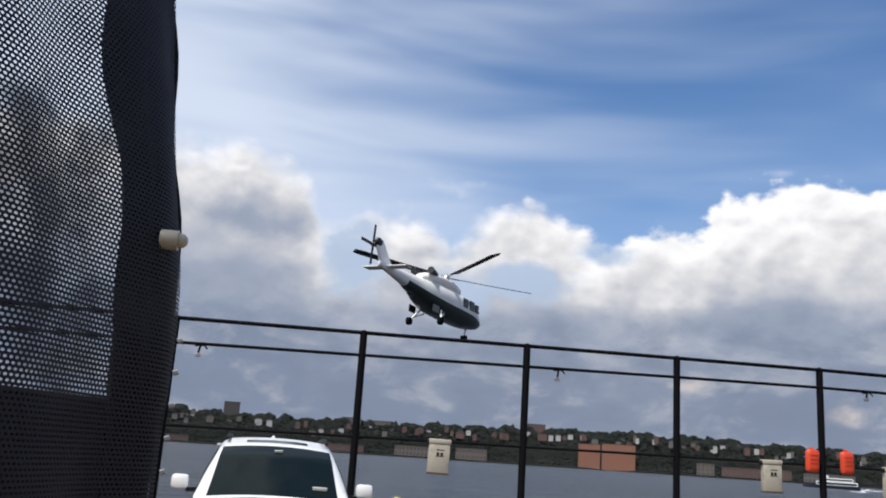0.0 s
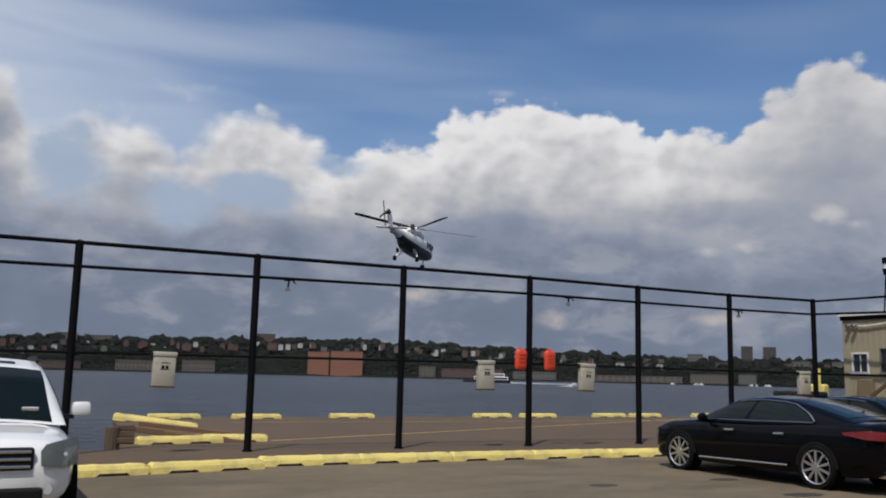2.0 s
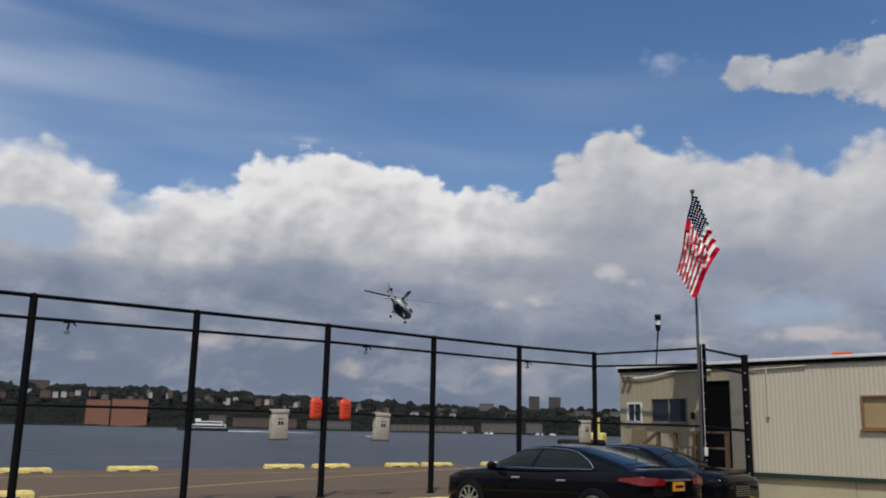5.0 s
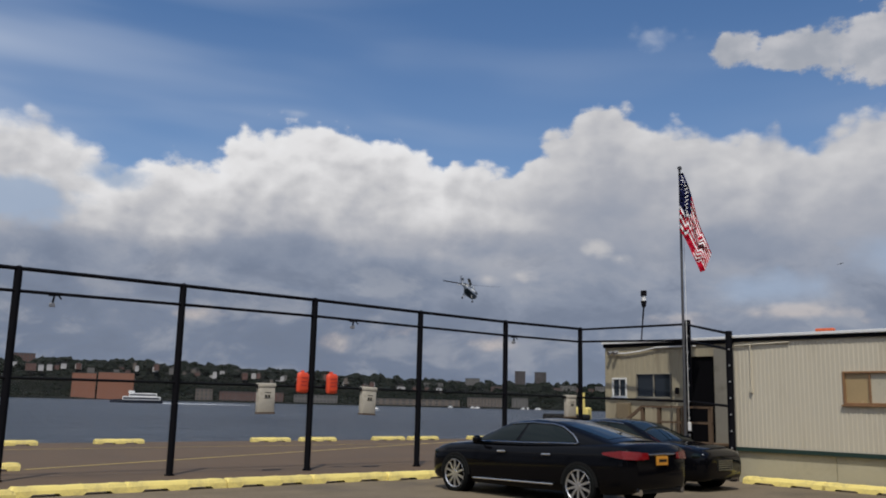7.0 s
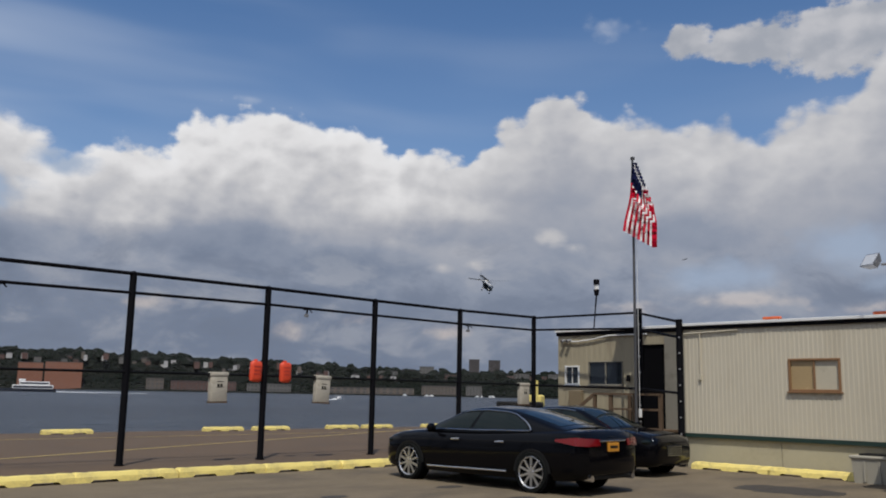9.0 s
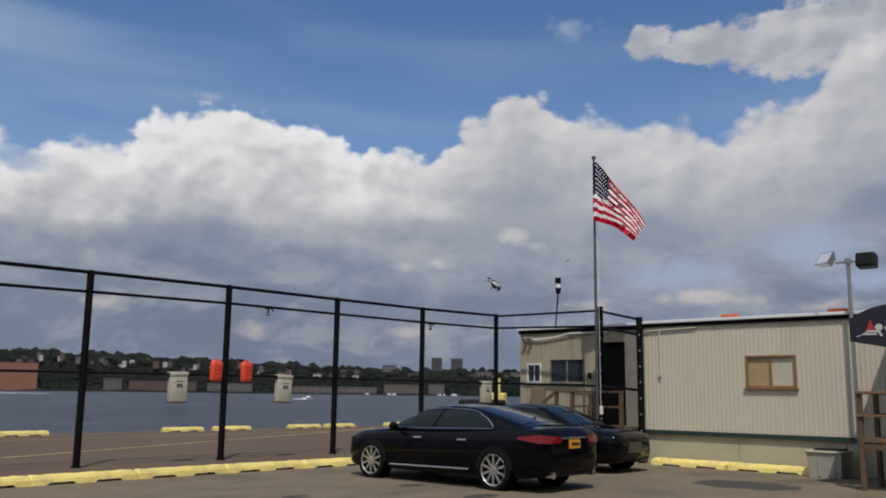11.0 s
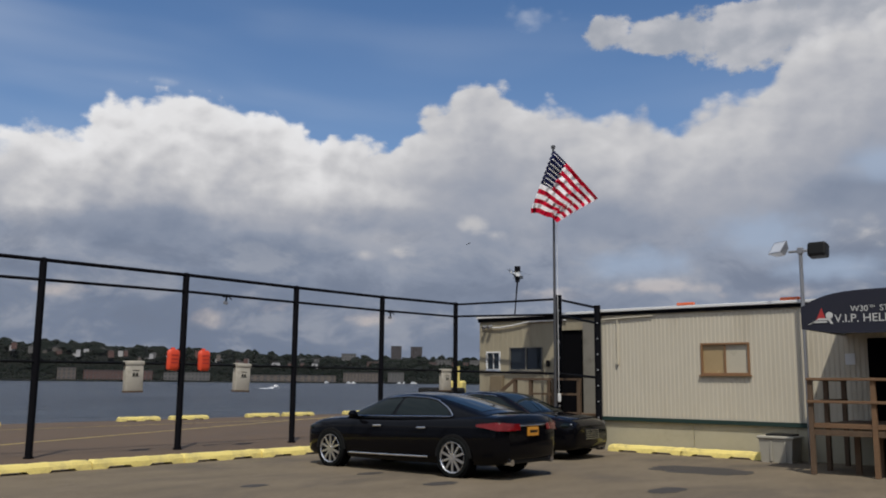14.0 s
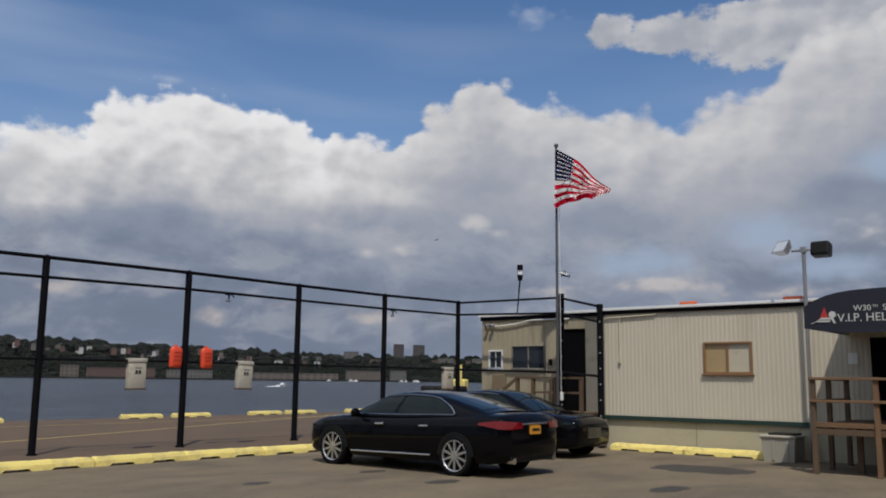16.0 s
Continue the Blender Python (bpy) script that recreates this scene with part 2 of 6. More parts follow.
LINE = material("road_paint", (0.50, 0.37, 0.12), 0.8, vary=0.2, scale=6, stain=(0.15, 0.12, 0.08), stain_amount=0.6, stain_scale=3)
BLACK_STEEL = material("black_steel", (0.006, 0.006, 0.008), 0.7, vary=0.3, scale=3, spec=0.07)
WIRE = material("wire", (0.22, 0.22, 0.23), 0.6)
TIMBER = material("old_timber", (0.115, 0.072, 0.042), 0.85, vary=0.35, scale=3, stretch=(6, 6, 0.6), bump=0.4, stain=(0.06, 0.045, 0.03), stain_amount=0.5)
PALE_TIMBER = material("pale_timber", (0.17, 0.095, 0.048), 0.8, vary=0.3, scale=3, stretch=(5, 0.6, 5), bump=0.3)
SIDING = material("siding", (0.57, 0.515, 0.405), 0.6, vary=0.06, scale=0.8, stain=(0.34, 0.28, 0.19), stain_amount=0.35, stain_scale=0.9,
                  stretch=(1, 1.6, 0.25))
OLD_SIDING = material("old_siding", (0.355, 0.31, 0.215), 0.7, vary=0.12, scale=0.9, stain=(0.16, 0.13, 0.09), stain_amount=0.55, stain_scale=0.8, stretch=(1, 1.4, 0.35))
SKIRT = material("skirt_plywood", (0.44, 0.40, 0.285), 0.75, vary=0.10, scale=1.2, stain=(0.30, 0.26, 0.18), stain_amount=0.4, stain_scale=1.5)
GREEN_TRIM = material("dark_green_trim", (0.012, 0.035, 0.028), 0.6)
WHITE_TRIM = material("white_trim", (0.75, 0.75, 0.74), 0.5, vary=0.06)
GREY_STEEL = material("grey_steel", (0.35, 0.35, 0.36), 0.45, metal=0.7, vary=0.15)
BROWN_FRAME = material("brown_frame", (0.24, 0.13, 0.06), 0.6, vary=0.2)
TAN_BOX = material("brown_box", (0.20, 0.155, 0.095), 0.7, vary=0.2)
GREY_PANEL = material("grey_panel", (0.22, 0.205, 0.17), 0.75, vary=0.15, scale=1.2, stain=(0.10, 0.085, 0.06), stain_amount=0.6, stain_scale=1.4)
# near-black: shade painted into doorways and under the deck; also unseen walls and liners
DARK = material("near_black", (0.005, 0.005, 0.006), 0.9, spec=0.03)
PANE = material("window_pane", (0.02, 0.025, 0.03), 0.06, vary=0.05, spec=0.6)
TAN_PANE = material("blind_behind_glass", (0.40, 0.29, 0.15), 0.25, vary=0.15, scale=2, spec=0.6)
PALE_PANE = material("pale_blind", (0.52, 0.47, 0.36), 0.3, vary=0.1, scale=2)
NAVY = material("navy_canvas", (0.010, 0.011, 0.024), 0.75, vary=0.2, bump=0.15, bump_scale=200)
LETTER = material("white_lettering", (0.55, 0.55, 0.53), 0.6, vary=0.05)
RED_MARK = material("red_mark", (0.42, 0.03, 0.03), 0.6)
CANVAS = material("tan_canvas", (0.46, 0.425, 0.355), 0.85, vary=0.15, scale=5, bump=0.3, stain=(0.2, 0.17, 0.12), stain_amount=0.4, stain_scale=4)
ORANGE = material("orange_vinyl", (0.72, 0.07, 0.025), 0.5, vary=0.12, scale=6)
ORANGE_LENS = material("orange_lens", (0.62, 0.12, 0.04), 0.35)
CAR_BLACK = material("black_car_paint", (0.003, 0.003, 0.004), 0.12, vary=0.05, coat=0.10, spec=0.12)
CAR_WHITE = material("white_car_paint", (0.84, 0.84, 0.83), 0.3, vary=0.02, coat=0.8)
CAR_GLASS = material("tinted_car_glass", (0.005, 0.009, 0.008), 0.03, vary=0.02, spec=0.32)
CHROME = material("chrome", (0.75, 0.75, 0.76), 0.15, metal=1.0, vary=0.02)
RIM = material("alloy", (0.62, 0.62, 0.63), 0.28, metal=0.9, vary=0.04)
TYRE = material("tyre_rubber", (0.006, 0.007, 0.007), 0.9, spec=0.15)
TAIL_RED = material("red_lamp_glass", (0.30, 0.008, 0.012), 0.1, coat=1.0)
LAMP_CLEAR = material("clear_lamp_glass", (0.55, 0.57, 0.6), 0.08, vary=0.1, coat=1.0)
HEAD_GLASS = material("smoky_lamp_glass", (0.20, 0.215, 0.20), 0.08, vary=0.3, scale=6, coat=0.8)
PLATE = material("orange_plate", (0.62, 0.27, 0.03), 0.5)
PLASTIC = material("black_plastic", (0.010, 0.010, 0.010), 0.6, spec=0.2)
POLE_STEEL = material("weathered_pole", (0.095, 0.095, 0.10), 0.5, metal=0.4, vary=0.2)
GREY_BIN = material("grey_bin", (0.37, 0.345, 0.285), 0.6, vary=0.12)
HELI_WHITE = material("heli_white_paint", (0.90, 0.88, 0.84), 0.45, vary=0.05, coat=0.2)
HELI_DARK = material("heli_dark_green_paint", (0.022, 0.032, 0.030), 0.35, vary=0.1, coat=0.4)
HELI_BLADE = material("blade", (0.012, 0.012, 0.013), 0.5)


def flag_cloth(name, base):
    """Thin cloth that lets part of the light through."""
    m = bpy.data.materials.new(name)
    m.use_nodes = True
    n = Nodes(m.node_tree)
    at = n.add("ShaderNodeTexCoord").outputs["Object"]
    g = n.step(n.noise(at, 14.0, 3.0, 0.6), 0.2, 0.8, 0.9, 1.08)
    c = n.mix(1.0, (*base, 1), n.add("ShaderNodeCombineColor", {0: g, 1: g, 2: g}).outputs[0], "MULTIPLY")
    d = n.add("ShaderNodeBsdfDiffuse", {"Color": c})
    t = n.add("ShaderNodeBsdfTranslucent", {"Color": c})
    mix = n.add("ShaderNodeMixShader", {0: 0.15})
    n.tree.links.new(d.outputs[0], mix.inputs[1]), n.tree.links.new(t.outputs[0], mix.inputs[2])
    n.add("ShaderNodeOutputMaterial", {0: mix.outputs[0]})
    return m


FLAG_RED = flag_cloth("flag_red", (0.66, 0.016, 0.05))
FLAG_WHITE = flag_cloth("flag_white", (0.98, 0.95, 0.95))
FLAG_BLUE = flag_cloth("flag_blue", (0.022, 0.026, 0.09))
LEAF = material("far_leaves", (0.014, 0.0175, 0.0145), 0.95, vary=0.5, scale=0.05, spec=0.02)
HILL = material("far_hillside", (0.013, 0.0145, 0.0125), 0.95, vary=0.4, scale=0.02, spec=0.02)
BRICK_FAR = material("far_brick", (0.25, 0.11, 0.070), 0.85, vary=0.15, scale=0.08)
HOUSE_WHITE = material("far_white_wall", (0.46, 0.45, 0.45), 0.8, vary=0.2, scale=0.05)
HOUSE_TAN = material("far_tan_wall", (0.135, 0.112, 0.095), 0.8, vary=0.2, scale=0.05)
HOUSE_RED = material("far_red_wall", (0.115, 0.062, 0.052), 0.8, vary=0.2, scale=0.05)
HOUSE_GREY = material("far_grey_wall", (0.13, 0.125, 0.12), 0.8, vary=0.2, scale=0.05)
TOWER_BROWN = material("far_brown_tower", (0.055, 0.045, 0.045), 0.8, vary=0.15, scale=0.05)
ROOF_GREY = material("far_roof", (0.06, 0.057, 0.057), 0.85, vary=0.3, scale=0.05)
FAR_GLASS = material("far_window", (0.055, 0.055, 0.058), 0.5)
BOAT_WHITE = material("boat_white", (0.75, 0.75, 0.75), 0.4, vary=0.05)
BOAT_DARK = material("boat_dark", (0.02, 0.025, 0.04), 0.4)
FOAM = material("foam", (0.68, 0.70, 0.72), 0.8, vary=0.3, scale=0.6)
BIRD = material("feathers", (0.05, 0.05, 0.05), 0.8)


def water_material():
    m = bpy.data.materials.new("river_water")
    m.use_nodes = True
    n = Nodes(m.node_tree)
    at = n.add("ShaderNodeTexCoord").outputs["Object"]
    a = n.noise(at, 0.9, 4.0, 0.6, 0.4)
    b = n.noise(at, 0.09, 4.0, 0.6, 0.3)
    c = n.noise(at, 0.012, 3.0, 0.5)
    hgt = n.math("ADD", n.math("MULTIPLY", a, 0.5), n.math("MULTIPLY", b, 1.6))
    bump = n.add("ShaderNodeBump", {"Strength": 1.0, "Distance": 1.1, "Height": hgt}).outputs[0]
    base = n.mix(n.step(n.math("ADD", n.math("MULTIPLY", b, 0.5), n.math("MULTIPLY", c, 0.5)), 0.38, 0.62), (0.008, 0.011, 0.015, 1), (0.026, 0.034, 0.043, 1))
    p = n.add("ShaderNodeBsdfPrincipled", {"Base Color": base, "Roughness": 0.28, "IOR": 1.33, "Specular IOR Level": 0.30, "Normal": bump})
    n.add("ShaderNodeOutputMaterial", {0: p.outputs[0]})
    return m


WATER = water_material()


def shade_cloth_material():
    """Knitted shade cloth: rows of small open holes."""
    m = bpy.data.materials.new("shade_cloth")
    m.use_nodes = True
    n = Nodes(m.node_tree)
    uv = n.add("ShaderNodeUVMap").outputs[0]
    s = n.add("ShaderNodeSeparateXYZ", {0: uv}).outputs
    pitch_u, pitch_v = 0.0115, 0.0092
    row = n.math("FLOOR", n.math("DIVIDE", s[1], pitch_v))
    u = n.math("ADD", n.math("DIVIDE", s[0], pitch_u), n.math("MULTIPLY", n.math("MODULO", row, 2.0), 0.5))
    u = n.math("SUBTRACT", n.math("FRACT", u), 0.5)
    v = n.math("SUBTRACT", n.math("FRACT", n.math("DIVIDE", s[1], pitch_v)), 0.5)
    d = n.math("ADD", n.math("MULTIPLY", u, u), n.math("MULTIPLY", n.math("MULTIPLY", v, v), 1.3))
    size = n.math("ADD", 0.050, n.math("MULTIPLY", n.noise(uv, 7.0, 3.0), 0.10))
    hole = n.math("LESS_THAN", d, size)
    folds = n.step(n.noise(uv, 2.2, 4.0, 0.6), 0.50, 0.66)      # doubled cloth closes the holes
    hole = n.math("MULTIPLY", hole, n.math("SUBTRACT", 1.0, n.math("MULTIPLY", folds, 0.8)))
    b = n.add("ShaderNodeBsdfPrincipled", {"Base Color": (0.012, 0.011, 0.017, 1), "Roughness": 0.7})
    t = n.add("ShaderNodeBsdfTransparent")
    mix = n.add("ShaderNodeMixShader", {0: hole})
    n.tree.links.new(b.outputs[0], mix.inputs[1]), n.tree.links.new(t.outputs[0], mix.inputs[2])
    n.add("ShaderNodeOutputMaterial", {0: mix.outputs[0]})
    return m


CLOTH = shade_cloth_material()
CLOTH_HEM = material("cloth_hem", (0.011, 0.010, 0.015), 0.8, vary=0.3, scale=6, bump=0.5, bump_scale=120)

# ---------------------------------------------------------------- mesh helpers
def box(bm, x0, x1, y0, y1, z0, z1, bevel=0.0, m=None):
    r = bmesh.ops.create_cube(bm, size=1.0)
    mat = Matrix.Translation(((x0 + x1) / 2, (y0 + y1) / 2, (z0 + z1) / 2)) @ Matrix.Diagonal((x1 - x0, y1 - y0, z1 - z0, 1))
    bmesh.ops.transform(bm, matrix=mat, verts=r["verts"])
    vs = r["verts"]
    if bevel:
        es = list({e for v in vs for e in v.link_edges})
        out = bmesh.ops.bevel(bm, geom=es, offset=bevel, segments=2, affect="EDGES", profile=0.5)
        vs = list({v for f in out["faces"] for v in f.verts} | {v for v in vs if v.is_valid})
    if m is not None:
        bmesh.ops.transform(bm, matrix=m, verts=vs)
    return bm


def tube(bm, a, b, r0, r1=None, n=10):
    a, b = Vector(a), Vector(b)
    r1 = r0 if r1 is None else r1
    q = (b - a).to_track_quat("Z", "Y").to_matrix().to_4x4()
    r = bmesh.ops.create_cone(bm, cap_ends=True, segments=n, radius1=r0, radius2=max(r1, 1e-4), depth=(b - a).length)
    bmesh.ops.transform(bm, matrix=Matrix.Translation((a + b) / 2) @ q, verts=r["verts"])
    return bm


def ball(bm, c, r, scale=(1, 1, 1), sub=2):
    o = bmesh.ops.create_icosphere(bm, subdivisions=sub, radius=r)
    bmesh.ops.transform(bm, matrix=Matrix.Translation(c) @ Matrix.Diagonal((*scale, 1)), verts=o["verts"])
    return bm


def grid_faces(bm, rows, closed=False, caps=False):
    """Skin a list of equal rows of points."""
    vs = [[bm.verts.new(p) for p in row] for row in rows]
    n = len(rows[0])
    for a, b in zip(vs, vs[1:]):
        for i in range(n if closed else n - 1):
            j = (i + 1) % n
            bm.faces.new((a[i], a[j], b[j], b[i]))
    if caps:
        bm.faces.new(list(reversed(vs[0]))), bm.faces.new(vs[-1])
    return bm


def prism(bm, outline, lift):
    """A flat outline of points, pushed by the vector lift."""
    lift = Vector(lift)
    a = [bm.verts.new(p) for p in outline]
    b = [bm.verts.new(Vector(p) + lift) for p in outline]
    n = len(a)
    bm.faces.new(a), bm.faces.new(list(reversed(b)))
    for i in range(n):
        bm.faces.new((a[i], b[i], b[(i + 1) % n], a[(i + 1) % n]))
    return bm


def mesh_of(name, bm, mats, smooth=False):
    bmesh.ops.recalc_face_normals(bm, faces=bm.faces)
    if smooth:
        for f in bm.faces:
            f.smooth = True
        for e in bm.edges:
            if len(e.link_faces) == 2 and e.calc_face_angle(0) > radians(40):
                e.smooth = False
    me = bpy.data.meshes.new(name)
    bm.to_mesh(me)
    bm.free()
    for m in (mats if isinstance(mats, (list, tuple)) else [mats]):
        me.materials.append(m)
    return me


def part(name, bm, mat, parent=None, label="", smooth=False):
    ob = new(name, mesh_of(name, bm, mat, smooth))
    if parent is not None:
        ob.parent = parent
    if label:
        tagged(ob, label)
    return ob


def thing(name, m, label, category, group="", kind=""):
    ob = new(name)
    ob.matrix_world = m
    return tagged(ob, label, category, group, kind)


def B():
    return bmesh.new()


def text_part(name, words, size, m, mat, parent, label=""):
    cu = bpy.data.curves.new(name, "FONT")
    cu.body, cu.size, cu.extrude = words, size, 0.003
    tmp = new(name, cu)
    me = bpy.data.meshes.new_from_object(tmp.evaluated_get(bpy.context.evaluated_depsgraph_get()))
    bpy.data.objects.remove(tmp)
    me.materials.clear()
    me.materials.append(mat)
    ob = new(name, me)
    ob.parent = parent
    ob.matrix_local = m
    if label:
        tagged(ob, label)
    return ob


def polar(bearing_deg, d, z=0.0):
    b = radians(bearing_deg)
    return Vector((d * math.sin(b), d * math.cos(b), z))


# ---------------------------------------------------------------- ground, pier, river
RIVER_Z = -1.65
river = new("water", mesh_of("water", grid_faces(B(), [[(x, y, 0) for x in (-4800, -1200, -300, 0, 300, 1200, 4800)] for y in (16, 120, 500, 1600, 4800)]), WATER))
river.location.z = RIVER_Z
tagged(river, "grey-blue choppy river water", "river", kind="structure")
bm = B()
box(bm, -60, 75, -60, 15.95, -2.6, 0)
tagged(part("ground", bm, ASPHALT), "worn grey-brown asphalt of the parking lot", "ground", kind="structure")
bm = B()
prism(bm, [(-60, 15.95, -0.004), (-60, 19.6, -0.004), (3.1, 19.6, -0.004), (4.9, 33.0, -0.004), (75, 33.6, -0.004), (75, 15.95, -0.004)], (0, 0, -0.7))
tagged(part("pier_deck", bm, DECKING), "brown worn asphalt deck of the pier", "pier", kind="structure")
for i in range(12):
    bm = tube(B(), (5.4 + i * 5.6, 32.4, -3.2), (5.4 + i * 5.6, 32.4, -0.7), 0.17)
    tagged(part("pile", bm, TIMBER), "dark timber pile under the pier deck", "pile", "pier piles")
for a, b, wdt in (((6.9, 21.35), (29.4, 30.7), 0.12), ((8.0, 29.2), (34.0, 29.6), 0.08)):
    d = (Vector(b) - Vector(a)).normalized() * wdt / 2
    nrm = Vector((-d.y, d.x))
    bm = B()
    prism(bm, [(*(Vector(a) - nrm), 0.001), (*(Vector(b) - nrm), 0.001), (*(Vector(b) + nrm), 0.001), (*(Vector(a) + nrm), 0.001)], (0, 0, 0.004))
    tagged(part("painted_line", bm, LINE), "faded yellow line painted on the pier deck", "marking", "deck lines")


# unseen dark walls closing the near sides, added to darken the cars' reflections
for nm, bx in (("unseen_wall_west", (-13.0, -12.8, -22.0, 8.0, 0.0, 4.2)), ("unseen_wall_south", (-13.0, 34.0, -22.2, -22.0, 0.0, 9.0))):
    tagged(part(nm, box(B(), *bx), DARK), "unseen dark wall added to darken the car reflections", "wall", kind="structure")


# darker patches with uneven rims on the asphalt
def dark_patch(x, y, rx, ry, seed):
    bm = B()
    rim = [2 * math.pi * i / 40 for i in range(40)]
    out = [1 + 0.22 * noise.noise(Vector((math.cos(a) * 2, math.sin(a) * 2, seed))) + 0.12 * noise.noise(Vector((math.cos(a) * 5, math.sin(a) * 5, seed))) for a in rim]
    prism(bm, [(x + rx * k * math.cos(a), y + ry * k * math.sin(a), 0.0) for a, k in zip(rim, out)], (0, 0, 0.004))
    tagged(part("dark_patch", bm, DARK_ASPHALT), "dark irregular patch on the worn asphalt", "stain", "stains on the asphalt")


for n_, spot in enumerate(((16.75, 7.25, 0.75, 1.0), (11.85, 11.43, 0.3, 0.16), (11.49, 9.47, 0.36, 0.2), (9.19, 11.41, 0.25, 0.15), (13.25, 6.31, 0.5, 0.22))):
    dark_patch(*spot, 1.0 + 3 * n_)


# wheel stops ------------------------------------------------------
def wheel_stop_mesh(length, notch=True):
    """Long trapezoid bar with two drain notches at the foot, along x."""
    bm = B()
    xs = [-length / 2, -length / 2 + 0.05, -length * 0.36, -length * 0.33, -length * 0.12, -length * 0.09,
          length * 0.09, length * 0.12, length * 0.33, length * 0.36, length / 2 - 0.05, length / 2]
    rows = []
    for i, x in enumerate(xs):
        lift = 0.045 if notch and i in (3, 4, 7, 8) else 0.0
        k = 0.80 if i in (0, 11) else 1.0
        wob = 0.006 * math.sin(i * 2.3)
        rows.append([(x, -0.15, lift), (x, -0.135, 0.10), (x, -0.095 * k, 0.165 * k + wob), (x, 0.0, 0.175 * k + wob), (x, 0.095 * k, 0.165 * k + wob),
                     (x, 0.135, 0.10), (x, 0.15, lift)])
    grid_faces(bm, rows, closed=True, caps=True)
    return mesh_of("wheel_stop", bm, YELLOW)


STOP = wheel_stop_mesh(1.97)
STOP_FAR = wheel_stop_mesh(1.78)


def wheel_stop(mesh, x, y, z=0.0, rz=0.0, ry=0.0, group="wheel stops", label="chipped yellow-painted concrete wheel stop on the asphalt"):
    ob = new("wheel_stop", mesh)
    ob.matrix_world = pose(x, y, z, 0, ry, rz)
    return tagged(ob, label, "wheel stop", group)


for x, y, rz in ((-0.2, 14.55, 6), (1.80, 14.80, 7), (3.80, 15.08, 8), (5.82, 15.6, 1.0), (7.75, 15.62, 0.5), (9.74, 15.6, -0.5), (11.68, 15.55, -1), (13.6, 15.45, -1), (15.6, 15.4, 0)):
    wheel_stop(STOP, x, y + 0.06, 0.0, rz, 0, "kerb row of wheel stops")
for x, y in ((6.7, 31.7), (9.6, 31.6), (13.5, 32.0), (20.05, 32.3), (22.4, 32.3), (26.5, 32.5), (28.65, 32.5), (32.6, 32.5), (34.8, 32.5)):
    wheel_stop(STOP_FAR, x, y, 0.0, -2, 0, "wheel stops along the pier edge", "yellow wheel stop along the river edge of the pier")
for y in (10.02, 8.12):
    wheel_stop(STOP, 20.02, y, 0.0, 90, 0, "wheel stops by the trailer", "yellow wheel stop in front of the trailer skirt")

# timber cribbing at the pier's corner
crib = thing("timber_crib", pose(3.5, 21.0, 0, 0, 0, -5), "weathered brown timber crib at the corner of the pier", "timber")
for k in range(3):
    part("beam", box(B(), -0.32 + 0.03 * k, 0.10, 0.0 + 0.05 * k, 1.7, 0.01 + k * 0.135, 0.14 + k * 0.135, 0.02), TIMBER, crib)
for k, (x, y, z, ln) in enumerate(((1.15, 0.75, 0.16, 2.3), (1.35, 1.05, 0.25, 2.2), (1.75, 0.45, 0.07, 2.0))):
    part("beam", box(B(), -ln / 2, ln / 2, -0.10, 0.10, -0.07, 0.07, 0.015, pose(x, y, z, 0, 6, -14)), PALE_TIMBER, crib)
part("pile_head", tube(B(), (-0.40, 0.12, -2.2), (-0.36, 0.12, 0.36), 0.16, n=12), TIMBER, crib)
wheel_stop(STOP, 4.6, 20.95, 0.0, 6, 0, "stops at the timber crib", "yellow wheel stop beside the timber crib")
wheel_stop(STOP, 4.3, 22.35, 0.33, -14, 7, "stops at the timber crib", "yellow wheel stop lying on the timber crib")
wheel_stop(STOP_FAR, 5.85, 21.35, 0.0, -10, 0, "stops at the timber crib", "chipped yellow wheel stop behind the timber crib")

# ---------------------------------------------------------------- chain-link fence along the lot
FY = 18.6
POSTS = [-9.1, -5.55, -1.98, 1.88, 5.49, 9.03, 12.62, 16.19, 19.66, 23.28]


def rail_height(x):
    """Heights of the fence's top, upper and lower rails; the run climbs a little to the right."""
    rise = min(1.0, max(0.0, (x + 2.0) / 14.0))
    end = max(0.0, (x - 19.0) / 4.3)
    return 4.08 + 0.13 * rise + 0.07 * end, 3.58 + 0.22 * rise + 0.05 * end, 1.93 + 0.10 * rise



fence = thing("chain_link_fence", pose(0, FY, 0), "tall black steel chain-link fence along the pier", "fence")
for x in POSTS:
    top = rail_height(x)[0]
    bm = tube(B(), (x, 0, -0.1), (x, 0, top + 0.03), 0.078, n=14)
    tube(bm, (x, 0, top + 0.03), (x, 0, top + 0.06), 0.08, 0.03, 14)
    tube(bm, (x, 0, 0.0), (x, 0, 0.03), 0.11, n=14)
    part("post", bm, BLACK_STEEL, fence, smooth=True)
for a, b in zip(POSTS, POSTS[1:]):
    for z0, z1, r in zip(rail_height(a), rail_height(b), (0.042, 0.034, 0.028)):
        part("rail", tube(B(), (a, -0.03, z0), (b, -0.03, z1), r), BLACK_STEEL, fence, smooth=True)


